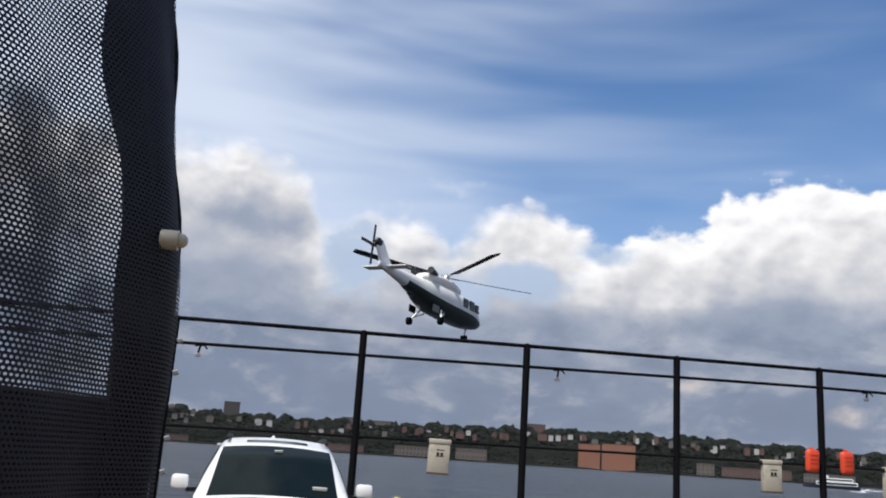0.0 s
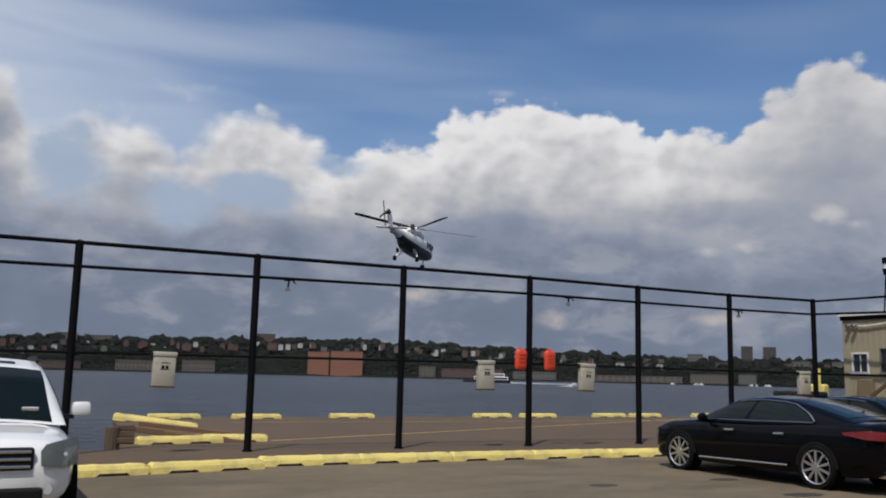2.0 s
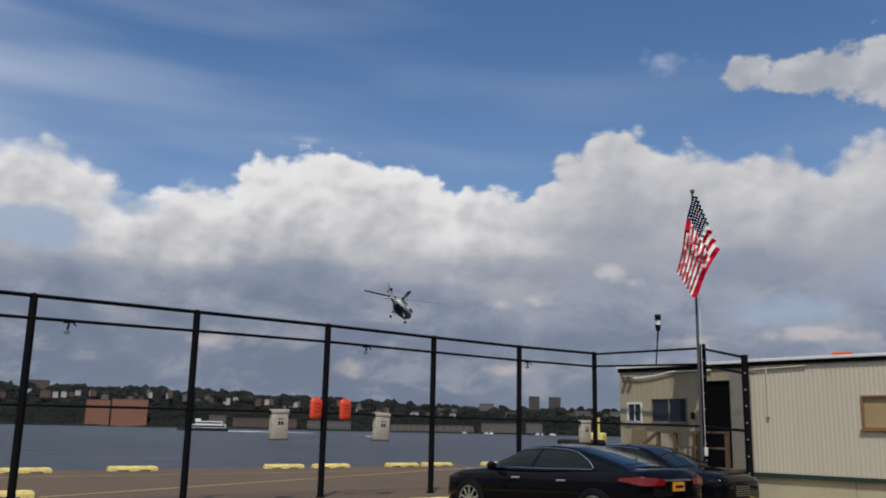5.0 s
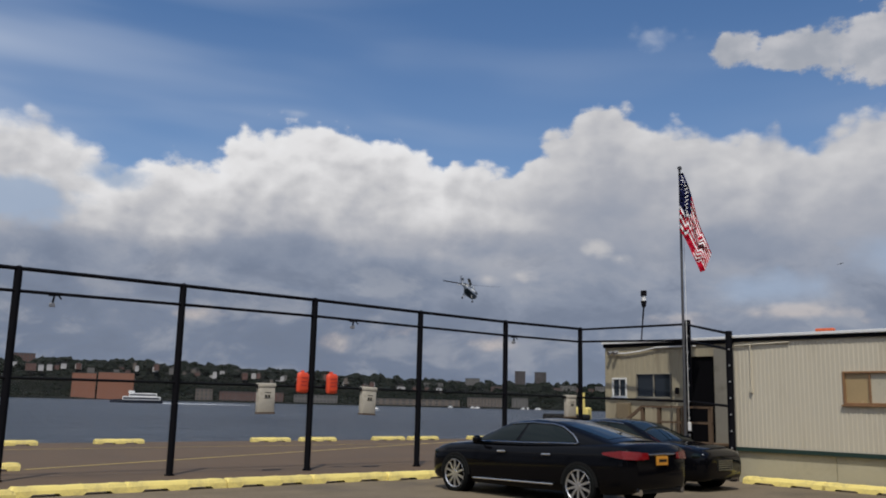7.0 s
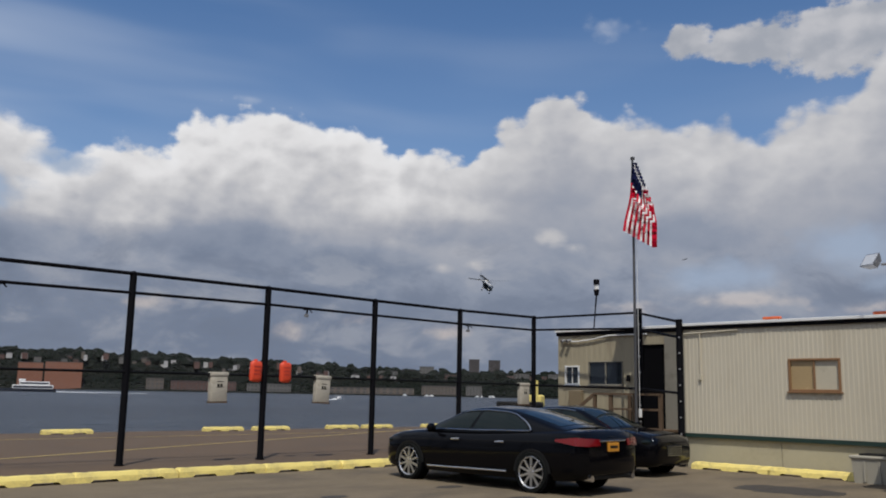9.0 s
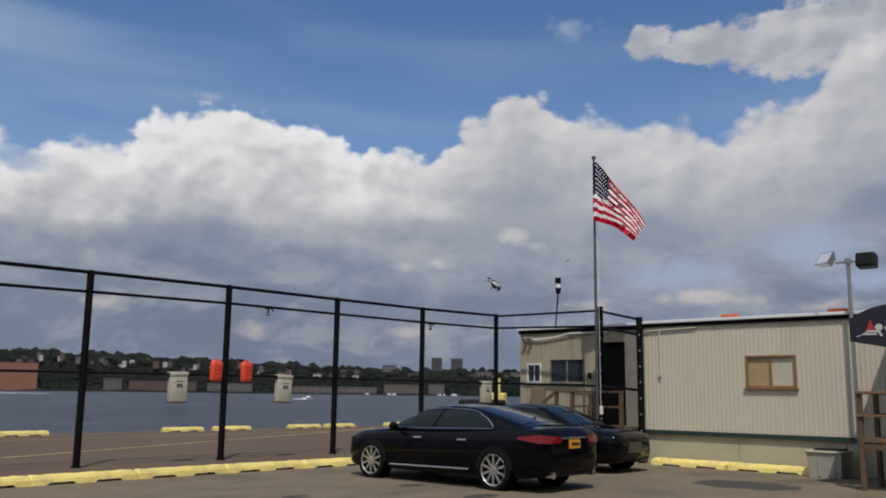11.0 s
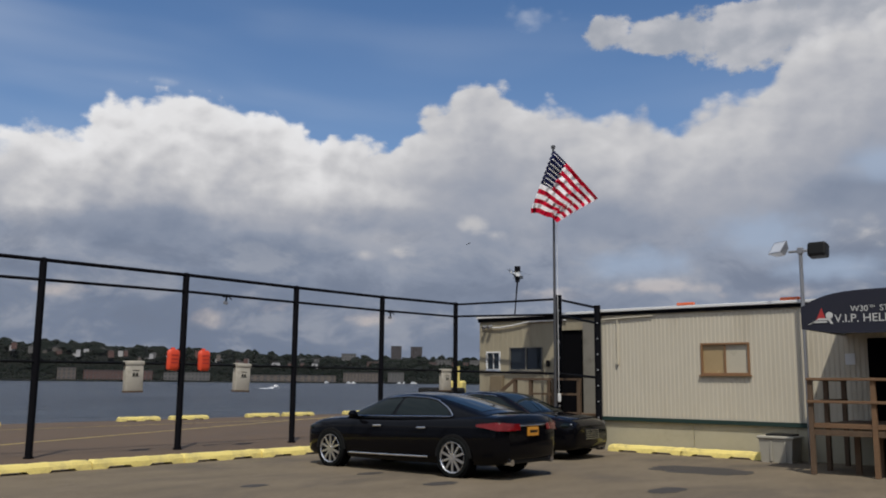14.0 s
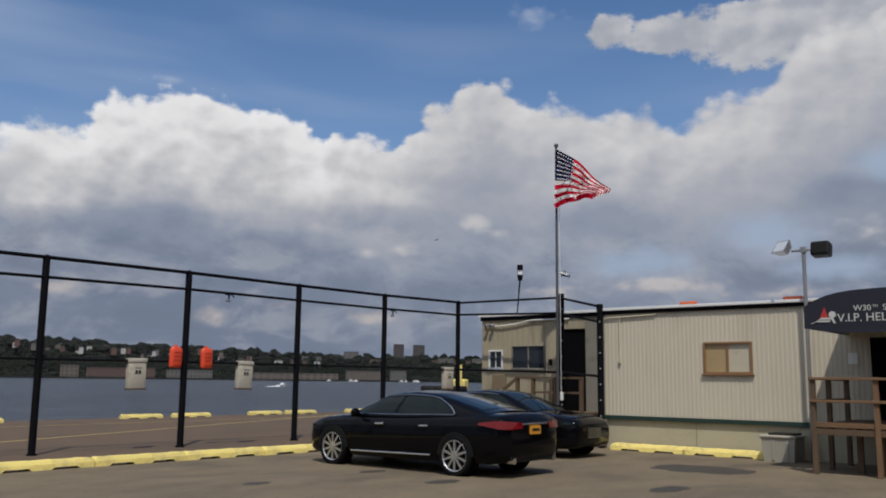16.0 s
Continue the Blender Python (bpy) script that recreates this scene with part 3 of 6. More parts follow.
def diamond_mesh(length, z0, z1, pitch=0.075, wdt=0.0017):
    """Two families of slanting wires from x = 0 to length."""
    hgt = z1 - z0
    verts, faces = [], []
    k = int((length + hgt) / pitch)
    for sgn in (0, 1):
        for i in range(k):
            s = i * pitch - hgt
            lo, hi = max(0.0, -s), min(hgt, length - s)
            if hi <= lo:
                continue
            ends = [(s + lo, z0 + (lo if not sgn else hgt - lo)), (s + hi, z0 + (hi if not sgn else hgt - hi))]
            n = len(verts)
            yy = 0.002 if sgn else -0.002
            for x, z in ends:
                verts += [(x - wdt * 0.7, yy, z), (x + wdt * 0.7, yy, z)]
            faces.append((n, n + 1, n + 3, n + 2))
    me = bpy.data.meshes.new("wire_mesh")
    me.from_pydata(verts, [], faces)
    me.materials.append(WIRE)
    return me


wires = new("wire_mesh", diamond_mesh(POSTS[-1] - POSTS[0], 0.05, 4.12))
wires.parent = fence
wires.location = (POSTS[0], 0.03, 0)
tagged(wires, "fine grey chain-link wire", kind="stuff")

# clamps on the upper rail
for x, ln in ((-1.43, 0.16), (6.22, 0.16), (13.83, 0.12), (20.01, 0.12)):
    c = thing("rail_clamp", pose(x, FY - 0.03, rail_height(x)[1] - 0.03), "small metal clamp hanging from the fence rail", "clamp", "clamps on the fence rail")
    bm = tube(B(), (-0.11, 0, 0.0), (0.11, 0, 0.02), 0.03)
    tube(bm, (0.0, 0, 0.0), (-0.03, -0.02, -ln), 0.022)
    part("bracket", bm, BLACK_STEEL, c)
    part("jaw", box(B(), -0.09, 0.02, -0.04, 0.02, -ln - 0.08, -ln, 0.01), GREY_STEEL, c)
    part("hook", tube(B(), (0.08, 0, 0), (0.14, -0.02, -0.07), 0.016), BLACK_STEEL, c)


def canvas_box(x, tilt, wdt=0.44, hgt=0.72):
    c = thing("canvas_box", pose(x, FY - 0.13, rail_height(x)[2] + 0.05 - hgt, 0, tilt, 0), "tan weathered box hung on the fence rail with a dark label", "box", "boxes hung on the fence")
    part("body", box(B(), -wdt / 2, wdt / 2, -0.10, 0.07, 0.0, hgt - 0.07, 0.03), CANVAS, c, smooth=True)
    part("flap", box(B(), -wdt / 2 - 0.012, wdt / 2 + 0.012, -0.115, 0.075, hgt - 0.10, hgt, 0.02), CANVAS, c, smooth=True)
    part("strap", box(B(), -wdt / 2 - 0.05, -wdt / 2 + 0.02, -0.05, 0.04, hgt - 0.12, hgt - 0.02, 0.01), PLASTIC, c, "black strap")
    part("label_bar", box(B(), -0.07, 0.10, -0.104, -0.098, hgt * 0.68, hgt * 0.705), PLASTIC, c)
    for k in (-0.035, 0.045):
        part("label_bar", box(B(), k - 0.028, k + 0.028, -0.104, -0.098, hgt * 0.53, hgt * 0.62), PLASTIC, c)
    part("label_bar", box(B(), -0.085, 0.10, -0.104, -0.098, hgt * 0.505, hgt * 0.52), PLASTIC, c)
    part("base_strip", box(B(), -wdt / 2, wdt / 2, -0.104, 0.074, 0.0, 0.04), TIMBER, c)


for x, tilt in ((3.63, 1), (11.25, -1), (14.30, 2), (22.57, 0)):
    canvas_box(x, tilt)
for x, tilt in ((12.28, 2), (13.17, -1)):
    c = thing("orange_float", pose(x, FY - 0.12, 1.87, 0, tilt, 0), "bright orange vinyl float bag hung on the fence", "float", "orange bags on the fence")
    bm = B()
    rows = []
    for k, (z, s) in enumerate(((0.0, 0.6), (0.03, 0.93), (0.12, 1.0), (0.25, 0.96), (0.38, 1.0), (0.46, 0.95), (0.50, 0.7))):
        rows.append([(0.165 * s * math.copysign(abs(math.cos(a)) ** 0.6, math.cos(a)), 0.075 * s * math.copysign(abs(math.sin(a)) ** 0.8, math.sin(a)), z)
                     for a in [2 * math.pi * i / 16 for i in range(16)]])
    part("bag", grid_faces(bm, rows, True, True), ORANGE, c, smooth=True)
    part("strap", box(B(), -0.02, 0.02, -0.02, 0.10, 0.47, 0.55, 0.005), ORANGE, c)
    for z in (0.36, 0.27, 0.18):
        part("label_bar", box(B(), -0.09, 0.09, -0.079, -0.074, z, z + 0.018), RED_MARK, c)

# side run of the fence to the trailer
side = thing("side_fence", pose(0, 0, 0), "black steel fence turning towards the office trailer", "fence")
PA, PB, PC = Vector((23.28, 18.6, 0)), Vector((23.14, 14.42, 0)), Vector((20.19, 11.42, 0))
for p, top in ((PB, 4.34), (PC, 3.66)):
    part("post", tube(B(), p, p + Vector((0, 0, top)), 0.085, n=14), BLACK_STEEL, side, smooth=True)
for a, b, hs in ((PA, PB, ((4.26, 4.22), (3.86, 3.74), (2.02, 1.94))), (PB, PC, ((4.20, 3.60), (3.72, 3.20), (1.94, 1.80)))):
    for h0, h1 in hs:
        part("rail", tube(B(), a + Vector((0, 0, h0)), b + Vector((0, 0, h1)), 0.034), BLACK_STEEL, side, smooth=True)
for k in range(8):
    part("tie", tube(B(), PB + Vector((-0.10, -0.05, 0.5 + k * 0.48)), PB + Vector((0.10, 0.05, 0.5 + k * 0.48)), 0.03), GREY_STEEL, side)
    part("tie", tube(B(), PC + Vector((-0.10, -0.05, 0.4 + k * 0.4)), PC + Vector((0.05, 0.05, 0.4 + k * 0.4)), 0.022), GREY_STEEL, side)


# ---------------------------------------------------------------- office trailers
def ribbed(bm, x, y0, y1, z0, z1, pitch=0.10, proud=0.018, holes=()):
    """Sheet facing -x with vertical ribs, left open at the holes (y0, y1, z0, z1)."""
    cuts = sorted({y0, y1, *[h[0] for h in holes], *[h[1] for h in holes]})
    for a, b in zip(cuts, cuts[1:]):
        spans = [(z0, z1)]
        for h in holes:
            if h[0] <= a + 1e-6 and b - 1e-6 <= h[1]:
                spans = [(z0, h[2]), (h[3], z1)]
        n = max(1, round((b - a) / pitch))
        ys, offs = [], []
        for i in range(n):
            s, e = a + (b - a) * i / n, a + (b - a) * (i + 1) / n
            for f, o in ((0.0, 0), (0.42, 0), (0.50, 1), (0.90, 1), (0.98, 0)):
                ys.append(s + (e - s) * f), offs.append(o)
        ys.append(b), offs.append(0)
        for s, e in spans:
            if e - s > 0.01:
                grid_faces(bm, [[(x - proud * o, y, z) for y, o in zip(ys, offs)] for z in (s, e)])
    return bm


def window_unit(parent, x, y0, y1, z0, z1, frame_mat, panes, frame_w=0.05, label="window in the trailer wall", mullion=0.018):
    """Window in a wall that faces -x."""
    win = new("window")
    win.parent = parent
    tagged(win, label)
    fb = B()
    box(fb, x - 0.035, x + 0.06, y0, y1, z0, z0 + frame_w, 0.006), box(fb, x - 0.035, x + 0.06, y0, y1, z1 - frame_w, z1, 0.006)
    box(fb, x - 0.033, x + 0.06, y0, y0 + frame_w, z0 + frame_w, z1 - frame_w, 0.006), box(fb, x - 0.033, x + 0.06, y1 - frame_w, y1, z0 + frame_w, z1 - frame_w, 0.006)
    box(fb, x - 0.02, x + 0.05, (y0 + y1) / 2 - mullion, (y0 + y1) / 2 + mullion, z0 + frame_w, z1 - frame_w)
    part("window_frame", fb, frame_mat, win)
    part("window_sill", box(B(), x - 0.07, x + 0.02, y0 - 0.04, y1 + 0.04, z0 - 0.035, z0 - 0.002, 0.006), frame_mat, win)
    mid = (y0 + y1) / 2
    for (a, b), m in zip(((y0 + frame_w, mid - mullion), (mid + mullion, y1 - frame_w)), panes):
        part("pane", box(B(), x + 0.02, x + 0.032, a, b, z0 + frame_w, z1 - frame_w), m, win)
    return win


TX = 20.3
trailer = thing("office_trailer", pose(0, 0, 0), "long beige ribbed office trailer on a plywood skirt", "trailer")
door_y = (3.0, 4.98)
WIN = (7.51, 8.69, 1.88, 2.63)
bm = ribbed(B(), TX, -8.0, 11.36, 0.83, 3.40, 0.105, 0.007, holes=(WIN, (door_y[0], door_y[1], 0.83, 2.67)))
part("wall", bm, SIDING, trailer, "beige vertically ribbed metal siding, rain-streaked")
bm = B()
box(bm, TX + 0.06, TX + 3.05, -8.0, WIN[0], 0.84, 3.39)
box(bm, TX + 0.06, TX + 3.05, WIN[1], 11.36, 0.84, 3.39)
box(bm, TX + 0.9, TX + 3.05, WIN[0], WIN[1], 0.84, 3.39)
box(bm, TX + 0.06, TX + 0.9, WIN[0], WIN[1], 0.84, WIN[2]), box(bm, TX + 0.06, TX + 0.9, WIN[0], WIN[1], WIN[3], 3.39)
part("body", bm, SIDING, trailer)
part("floor_frame", box(B(), TX - 0.03, TX + 3.0, -8.0, 11.38, 0.73, 0.825), GREEN_TRIM, trailer, "dark green steel floor frame")
part("roof", box(B(), TX - 0.10, TX + 3.1, -8.05, 11.41, 3.48, 3.55, 0.01), WHITE_TRIM, trailer, "white metal roof edge")
part("fascia", box(B(), TX - 0.05, TX + 3.05, -8.02, 11.38, 3.39, 3.485), BLACK_STEEL, trailer, "black gutter strip")
for k in range(8):
    part("skirt_board", box(B(), TX + 0.04, TX + 0.07, 11.36 - (k + 1) * 2.41, 11.36 - k * 2.41 - 0.012, 0.0, 0.73), SKIRT, trailer, "beige painted plywood skirt board")
window_unit(trailer, TX, *WIN, BROWN_FRAME, (PALE_PANE, TAN_PANE), label="brown-framed sliding window with tan blinds")
# closed panel; the doorway's shade is put into its near-black colour
dr = part("door", box(B(), TX + 0.02, TX + 0.055, door_y[0], door_y[1], 0.84, 2.66), DARK, trailer, "near-black panel for the shade inside the doorway under the awning")
part("notice", box(B(), TX - 0.03, TX - 0.02, 5.23, 5.43, 2.1, 2.34), WHITE_TRIM, trailer, "white paper notice")
part("junction_box", box(B(), TX - 0.06, TX - 0.02, 10.87, 10.94, 2.13, 2.27, 0.01), PALE_PANE, trailer, "cream junction box")
part("conduit", tube(B(), (TX - 0.04, 10.90, 2.28), (TX - 0.04, 10.90, 3.34), 0.014), SIDING, trailer)
part("cable", tube(B(), (TX - 0.04, 11.33, 3.29), (TX - 0.04, 9.9, 3.34), 0.016), SIDING, trailer)
for y0, y1 in ((8.93, 9.35), (6.40, 6.82)):
    wl = thing("warning_light", pose(TX + 0.25, (y0 + y1) / 2, 3.55), "low orange warning light on the trailer roof", "light", "warning lights on the roof")
    part("base", box(B(), -0.08, 0.08, -0.26, 0.26, 0.0, 0.02, 0.005), GREY_STEEL, wl)
    part("lens", box(B(), -0.07, 0.07, -0.22, 0.22, 0.02, 0.10, 0.025), ORANGE_LENS, wl)

# second trailer behind the fence
LX = 24.0
hut = thing("guard_trailer", pose(0, 0, 0), "older beige trailer with a dark open door behind the fence", "trailer")
DOOR2 = (14.10, 14.95, 0.45, 3.31)
W1, W2 = (17.25, 17.83, 2.05, 2.68), (15.58, 16.88, 2.05, 2.81)
bm = B()
ribbed(bm, LX, 8.0, 18.12, 0.40, 3.69, pitch=0.20, proud=0.006, holes=((DOOR2[0], DOOR2[1], 0.40, DOOR2[3]), W1, W2))
part("wall", bm, OLD_SIDING, hut, "dirty beige metal wall")
for a, b in ((8.0, DOOR2[0]), (DOOR2[1], W2[0]), (W2[1], W1[0]), (W1[1], 18.12)):
    part("inner_wall", box(B(), LX + 0.05, LX + 0.55, a, b, 0.41, 3.68), OLD_SIDING, hut)
part("body", box(B(), LX + 1.0, LX + 3.0, 8.0, 18.10, 0.41, 3.67), OLD_SIDING, hut)
for h in (W1, W2):
    part("inner_wall", box(B(), LX + 0.05, LX + 0.55, h[0], h[1], 0.41, h[2]), OLD_SIDING, hut)
    part("inner_wall", box(B(), LX + 0.05, LX + 0.55, h[0], h[1], h[3], 3.68), OLD_SIDING, hut)
part("end_wall", box(B(), LX + 0.06, LX + 1.0, 18.04, 18.10, 0.41, 3.68), OLD_SIDING, hut)
# flat black panel just behind the wall, coloured as the shade indoors
part("doorway", box(B(), LX + 0.05, LX + 0.07, DOOR2[0], DOOR2[1], 0.41, 3.31), DARK, hut, "near-black panel painted as the shade inside the doorway")
part("roof", box(B(), LX - 0.10, LX + 3.1, 7.9, 18.20, 3.79, 3.87, 0.01), WHITE_TRIM, hut, "white roof edge")
part("fascia", box(B(), LX - 0.05, LX + 3.05, 7.95, 18.16, 3.67, 3.795), BLACK_STEEL, hut, "dark rain-stained fascia")
part("skirt", box(B(), LX + 0.02, LX + 0.06, 8.0, 18.0, 0.0, 0.41), SKIRT, hut)
window_unit(hut, LX, *W1, WHITE_TRIM, (PANE, PANE), 0.05, "small white-framed window", 0.006)
window_unit(hut, LX, *W2, GREY_PANEL, (PANE, PANE), 0.03, "dark sliding window")
part("meter_box", box(B(), LX - 0.16, LX - 0.01, 17.08, 17.58, 0.95, 1.88, 0.02), TAN_BOX, hut, "brown meter box")
part("side_panel", box(B(), LX - 0.03, LX - 0.008, 12.6, DOOR2[0] - 0.03, 0.42, 3.55), GREY_PANEL, hut, "stained grey panel beside the door")
part("threshold", box(B(), LX - 0.08, LX + 0.04, DOOR2[0], DOOR2[1], 0.62, 0.76), TIMBER, hut)
part("lamp", box(B(), LX - 0.14, LX - 0.01, 15.30, 15.38, 2.17, 2.37, 0.02), BLACK_STEEL, hut, "small black wall lamp")
cab = B()
pts = [(LX - 0.05, 17.97, 3.49), (LX - 0.06, 17.27, 3.47), (LX - 0.06, 16.67, 3.53), (LX - 0.06, 16.07, 3.63), (LX - 0.05, 14.67, 3.63)]
for a, b in zip(pts, pts[1:]):
    tube(cab, a, b, 0.022, n=6)
part("cable", cab, WHITE_TRIM, hut, "loose white cable under the eave")
for dy in (0, 0.22):
    part("flood_lamp", tube(B(), (LX - 0.20, 17.62 + dy, 3.47), (LX - 0.05, 17.57 + dy, 3.53), 0.07, 0.045), GREY_STEEL, hut, "small twin flood lamp")
# steps and handrail at the guard trailer's door
st = thing("entry_steps", pose(0, 0, 0), "weathered timber landing with handrail at the guard trailer door", "steps")
part("landing", box(B(), 22.75, 23.95, 13.5, 15.3, 0.70, 0.76), TIMBER, st)
for y in (13.55, 14.4, 15.25):
    part("post", box(B(), 22.76, 22.86, y - 0.05, y + 0.05, 0.0, 1.74), TIMBER, st)
part("post", box(B(), 23.80, 23.90, 15.20, 15.30, 0.0, 1.74), TIMBER, st)
part("handrail", box(B(), 22.74, 22.88, 13.5, 15.85, 1.74, 1.80), TIMBER, st)
part("handrail", box(B(), 22.77, 22.84, 13.5, 15.3, 1.30, 1.36), TIMBER, st)
part("post", box(B(), 22.76, 22.86, 15.78, 15.88, 0.0, 1.74), TIMBER, st)
part("stair_rail", box(B(), -0.62, 0.62, -0.03, 0.03, -0.045, 0.045, 0.0, pose(22.81, 16.35, 1.40, 0, 0, 90) @ pose(0, 0, 0, 0, 36, 0)), TIMBER, st)
for k in range(4):
    part("step", box(B(), 22.85, 23.9, 15.32 + k * 0.26, 15.56 + k * 0.26, 0.56 - k * 0.17, 0.60 - k * 0.17), TIMBER, st)
    part("riser", box(B(), 22.95, 23.8, 15.54 + k * 0.26, 15.56 + k * 0.26, 0.0, 0.56 - k * 0.17), TIMBER, st)
# aerial with a two-tone drum
an = thing("roof_aerial", pose(24.4, 16.95, 3.87), "thin roof aerial with a black and white drum on top", "aerial")
part("mast", tube(tube(B(), (0, 0, 0), (0.02, -0.06, 0.75), 0.022), (0.02, -0.06, 0.75), (0.0, -0.12, 1.18), 0.028), BLACK_STEEL, an)
part("drum", tube(B(), (0, -0.12, 1.15), (0, -0.12, 1.34), 0.07, 0.10, 14), BLACK_STEEL, an)
part("collar", tube(B(), (0, -0.12, 1.34), (0, -0.12, 1.50), 0.075, n=14), WHITE_TRIM, an, "white band")
part("cap", tube(B(), (0, -0.12, 1.50), (0, -0.12, 1.68), 0.10, n=14), BLACK_STEEL, an)

# ---------------------------------------------------------------- entrance ramp, awning, flood lights
ramp = thing("entrance_ramp", pose(0, 0, 0), "weathered timber entrance deck with handrails at the trailer", "ramp")
DZ = 0.93
for k in range(14):
    part("deck_board", box(B(), 17.54 + k * 0.197, 17.54 + k * 0.197 + 0.188, -3.0, 5.33, DZ - 0.04, DZ), TIMBER, ramp)
part("edge_board", box(B(), 17.48, 17.53, -3.0, 5.4, DZ - 0.20, DZ - 0.09), TIMBER, ramp, "dark edge board")
part("edge_board", box(B(), 17.48, 17.53, -3.0, 5.4, DZ - 0.06, DZ + 0.03), PALE_TIMBER, ramp, "pale edge board")
for y in (5.35, 4.24, 2.9, 1.5, 0.0, -1.5, -2.9):
    part("post", box(B(), 17.455, 17.545, y - 0.045, y + 0.045, 0.0, 1.80, 0.008), TIMBER if y > 5.2 else PALE_TIMBER, ramp)
for z in (1.77, 1.35):
    part("handrail", box(B(), 17.42, 17.57, -3.0, 5.4, z - 0.025, z + 0.025, 0.006), PALE_TIMBER, ramp)
for x in (18.55, 19.8):
    part("post", box(B(), x - 0.05, x + 0.05, 5.32, 5.41, 0.0, 1.80, 0.008), TIMBER, ramp)
for z in (1.77, 1.35):
    part("handrail", box(B(), 17.5, 19.9, 5.32, 5.40, z - 0.03, z + 0.03), TIMBER, ramp)
for y in (4.7, 4.3, 3.5):
    part("brace", box(B(), 18.0, 18.1, y - 0.05, y + 0.05, 0.0, DZ - 0.05), TIMBER, ramp)
# added near-black sheet that paints the shade beneath the deck
part("painted_shade_sheet", box(B(), 18.75, 18.8, -3.0, 4.55, 0.0, DZ - 0.06), DARK, ramp, "near-black sheet painted as the shade under the deck")

awn = thing("entrance_awning", pose(0, 0, 0), "navy canvas barrel awning with white lettering over the entrance", "awning")
AY0, AY1, AXF = 0.50, 5.44, 17.50


def arch(y):
    u = (y - (AY0 + AY1) / 2) / ((AY1 - AY0) / 2)
    return 3.13 + 0.30 * (1 - abs(u) ** 6)


ys = [AY0 + (AY1 - AY0) * k / 24 for k in range(25)]
bm = B()
grid_faces(bm, [[(x, y, arch(y)) for y in ys] for x in (AXF, 18.4, 19.4, TX - 0.02)])
for a in (AY0, AY1):
    grid_faces(bm, [[(x, a, z) for x in (AXF, 18.4, 19.4, TX - 0.02)] for z in (2.72, arch(a))])
r = bmesh.ops.solidify(bm, geom=bm.faces[:], thickness=0.012)
part("canopy", bm, NAVY, awn, "navy canvas")
bm = B()
prism(bm, [(AXF - 0.006, y, arch(y) + 0.004) for y in ys] + [(AXF - 0.006, AY1, 2.72), (AXF - 0.006, AY1 - 0.7, 2.62), (AXF - 0.006, AY0 + 0.7, 2.62), (AXF - 0.006, AY0, 2.72)], (-0.012, 0, 0))
part("valance", bm, NAVY, awn, "navy front panel")
frb = B()
for y in (AY0 + 0.05, AY1 - 0.05):
    tube(frb, (AXF + 0.05, y, 2.74), (TX - 0.05, y, 2.74), 0.02)
part("awning_frame", frb, GREY_STEEL, awn)
face = AXF - 0.022


def sign_at(y, z):
    return Matrix.Translation((face, y, z)) @ Matrix(((0, 0, -1, 0), (-1, 0, 0, 0), (0, 1, 0, 0), (0, 0, 0, 1)))


text_part("lettering", "W30", 0.152, sign_at(4.541, 3.024), LETTER, awn, "white letters W30")
text_part("lettering", "TH", 0.07, sign_at(4.211, 3.082), LETTER, awn, "small raised white letters")
text_part("lettering", "ST", 0.152, sign_at(4.037, 3.024), LETTER, awn, "white letters ST")
text_part("lettering", "V.I.P. HELIPORT", 0.215, sign_at(4.830, 2.830), LETTER, awn, "large white letters V.I.P. HEL")
# emblem as plain shapes: red fin, white swoosh, white disc
bm = B()
prism(bm, [(face, 5.161, 2.882), (face, 4.982, 2.882), (face, 5.019, 2.998), (face, 5.056, 3.114)], (-0.004, 0, 0))
part("emblem_fin", bm, RED_MARK, awn, "red triangle")
bm = B()
prism(bm, [(face, 5.329, 2.804), (face, 5.276, 2.804), (face, 5.108, 2.914), (face, 4.909, 2.914), (face, 4.856, 2.804), (face, 4.898, 2.804), (face, 4.940, 2.877), (face, 5.129, 2.877)], (-0.006, 0, 0))
part("emblem_swoosh", bm, LETTER, awn, "white swoosh")
part("emblem_disc", tube(B(), (face, 4.919, 2.966), (face - 0.006, 4.919, 2.966), 0.065, n=18), LETTER, awn, "white disc")
part("emblem_bar", box(B(), face - 0.006, face, 4.961, 5.213, 2.83, 2.862), LETTER, awn)

fl = thing("flood_light_pole", pose(20.08, 6.19, 0), "grey pole with two flood lights beside the trailer", "flood light")
part("pole", tube(B(), (0, 0, 0), (0, 0, 4.70), 0.042, n=14), GREY_STEEL, fl, smooth=True)
part("cross_arm", tube(B(), (0, -0.28, 4.62), (0, 0.26, 4.62), 0.03), GREY_STEEL, fl)
part("knuckle", box(B(), -0.06, 0.06, -0.06, 0.06, 4.56, 4.70, 0.015), GREY_STEEL, fl)
h1 = part("lamp_head", box(B(), -0.16, 0.16, -0.20, 0.20, -0.16, 0.16, 0.05), PLASTIC, fl, "black flood light head")
h1.matrix_local = pose(-0.05, -0.40, 4.60, 0, 10, 0)
h2 = part("lamp_head", grid_faces(B(), [[(-0.07, -0.12, -0.10), (-0.07, 0.12, -0.10), (-0.07, 0.12, 0.10), (-0.07, -0.12, 0.10)],
                                        [(0.12, -0.20, -0.17), (0.12, 0.20, -0.17), (0.12, 0.20, 0.17), (0.12, -0.20, 0.17)]], True, True), GREY_STEEL, fl, "pale flood light head")
h2.matrix_local = pose(-0.08, 0.40, 4.65, 0, -35, 150)
part("lens", box(B(), 0.121, 0.126, -0.17, 0.17, -0.14, 0.14), LAMP_CLEAR, h2)

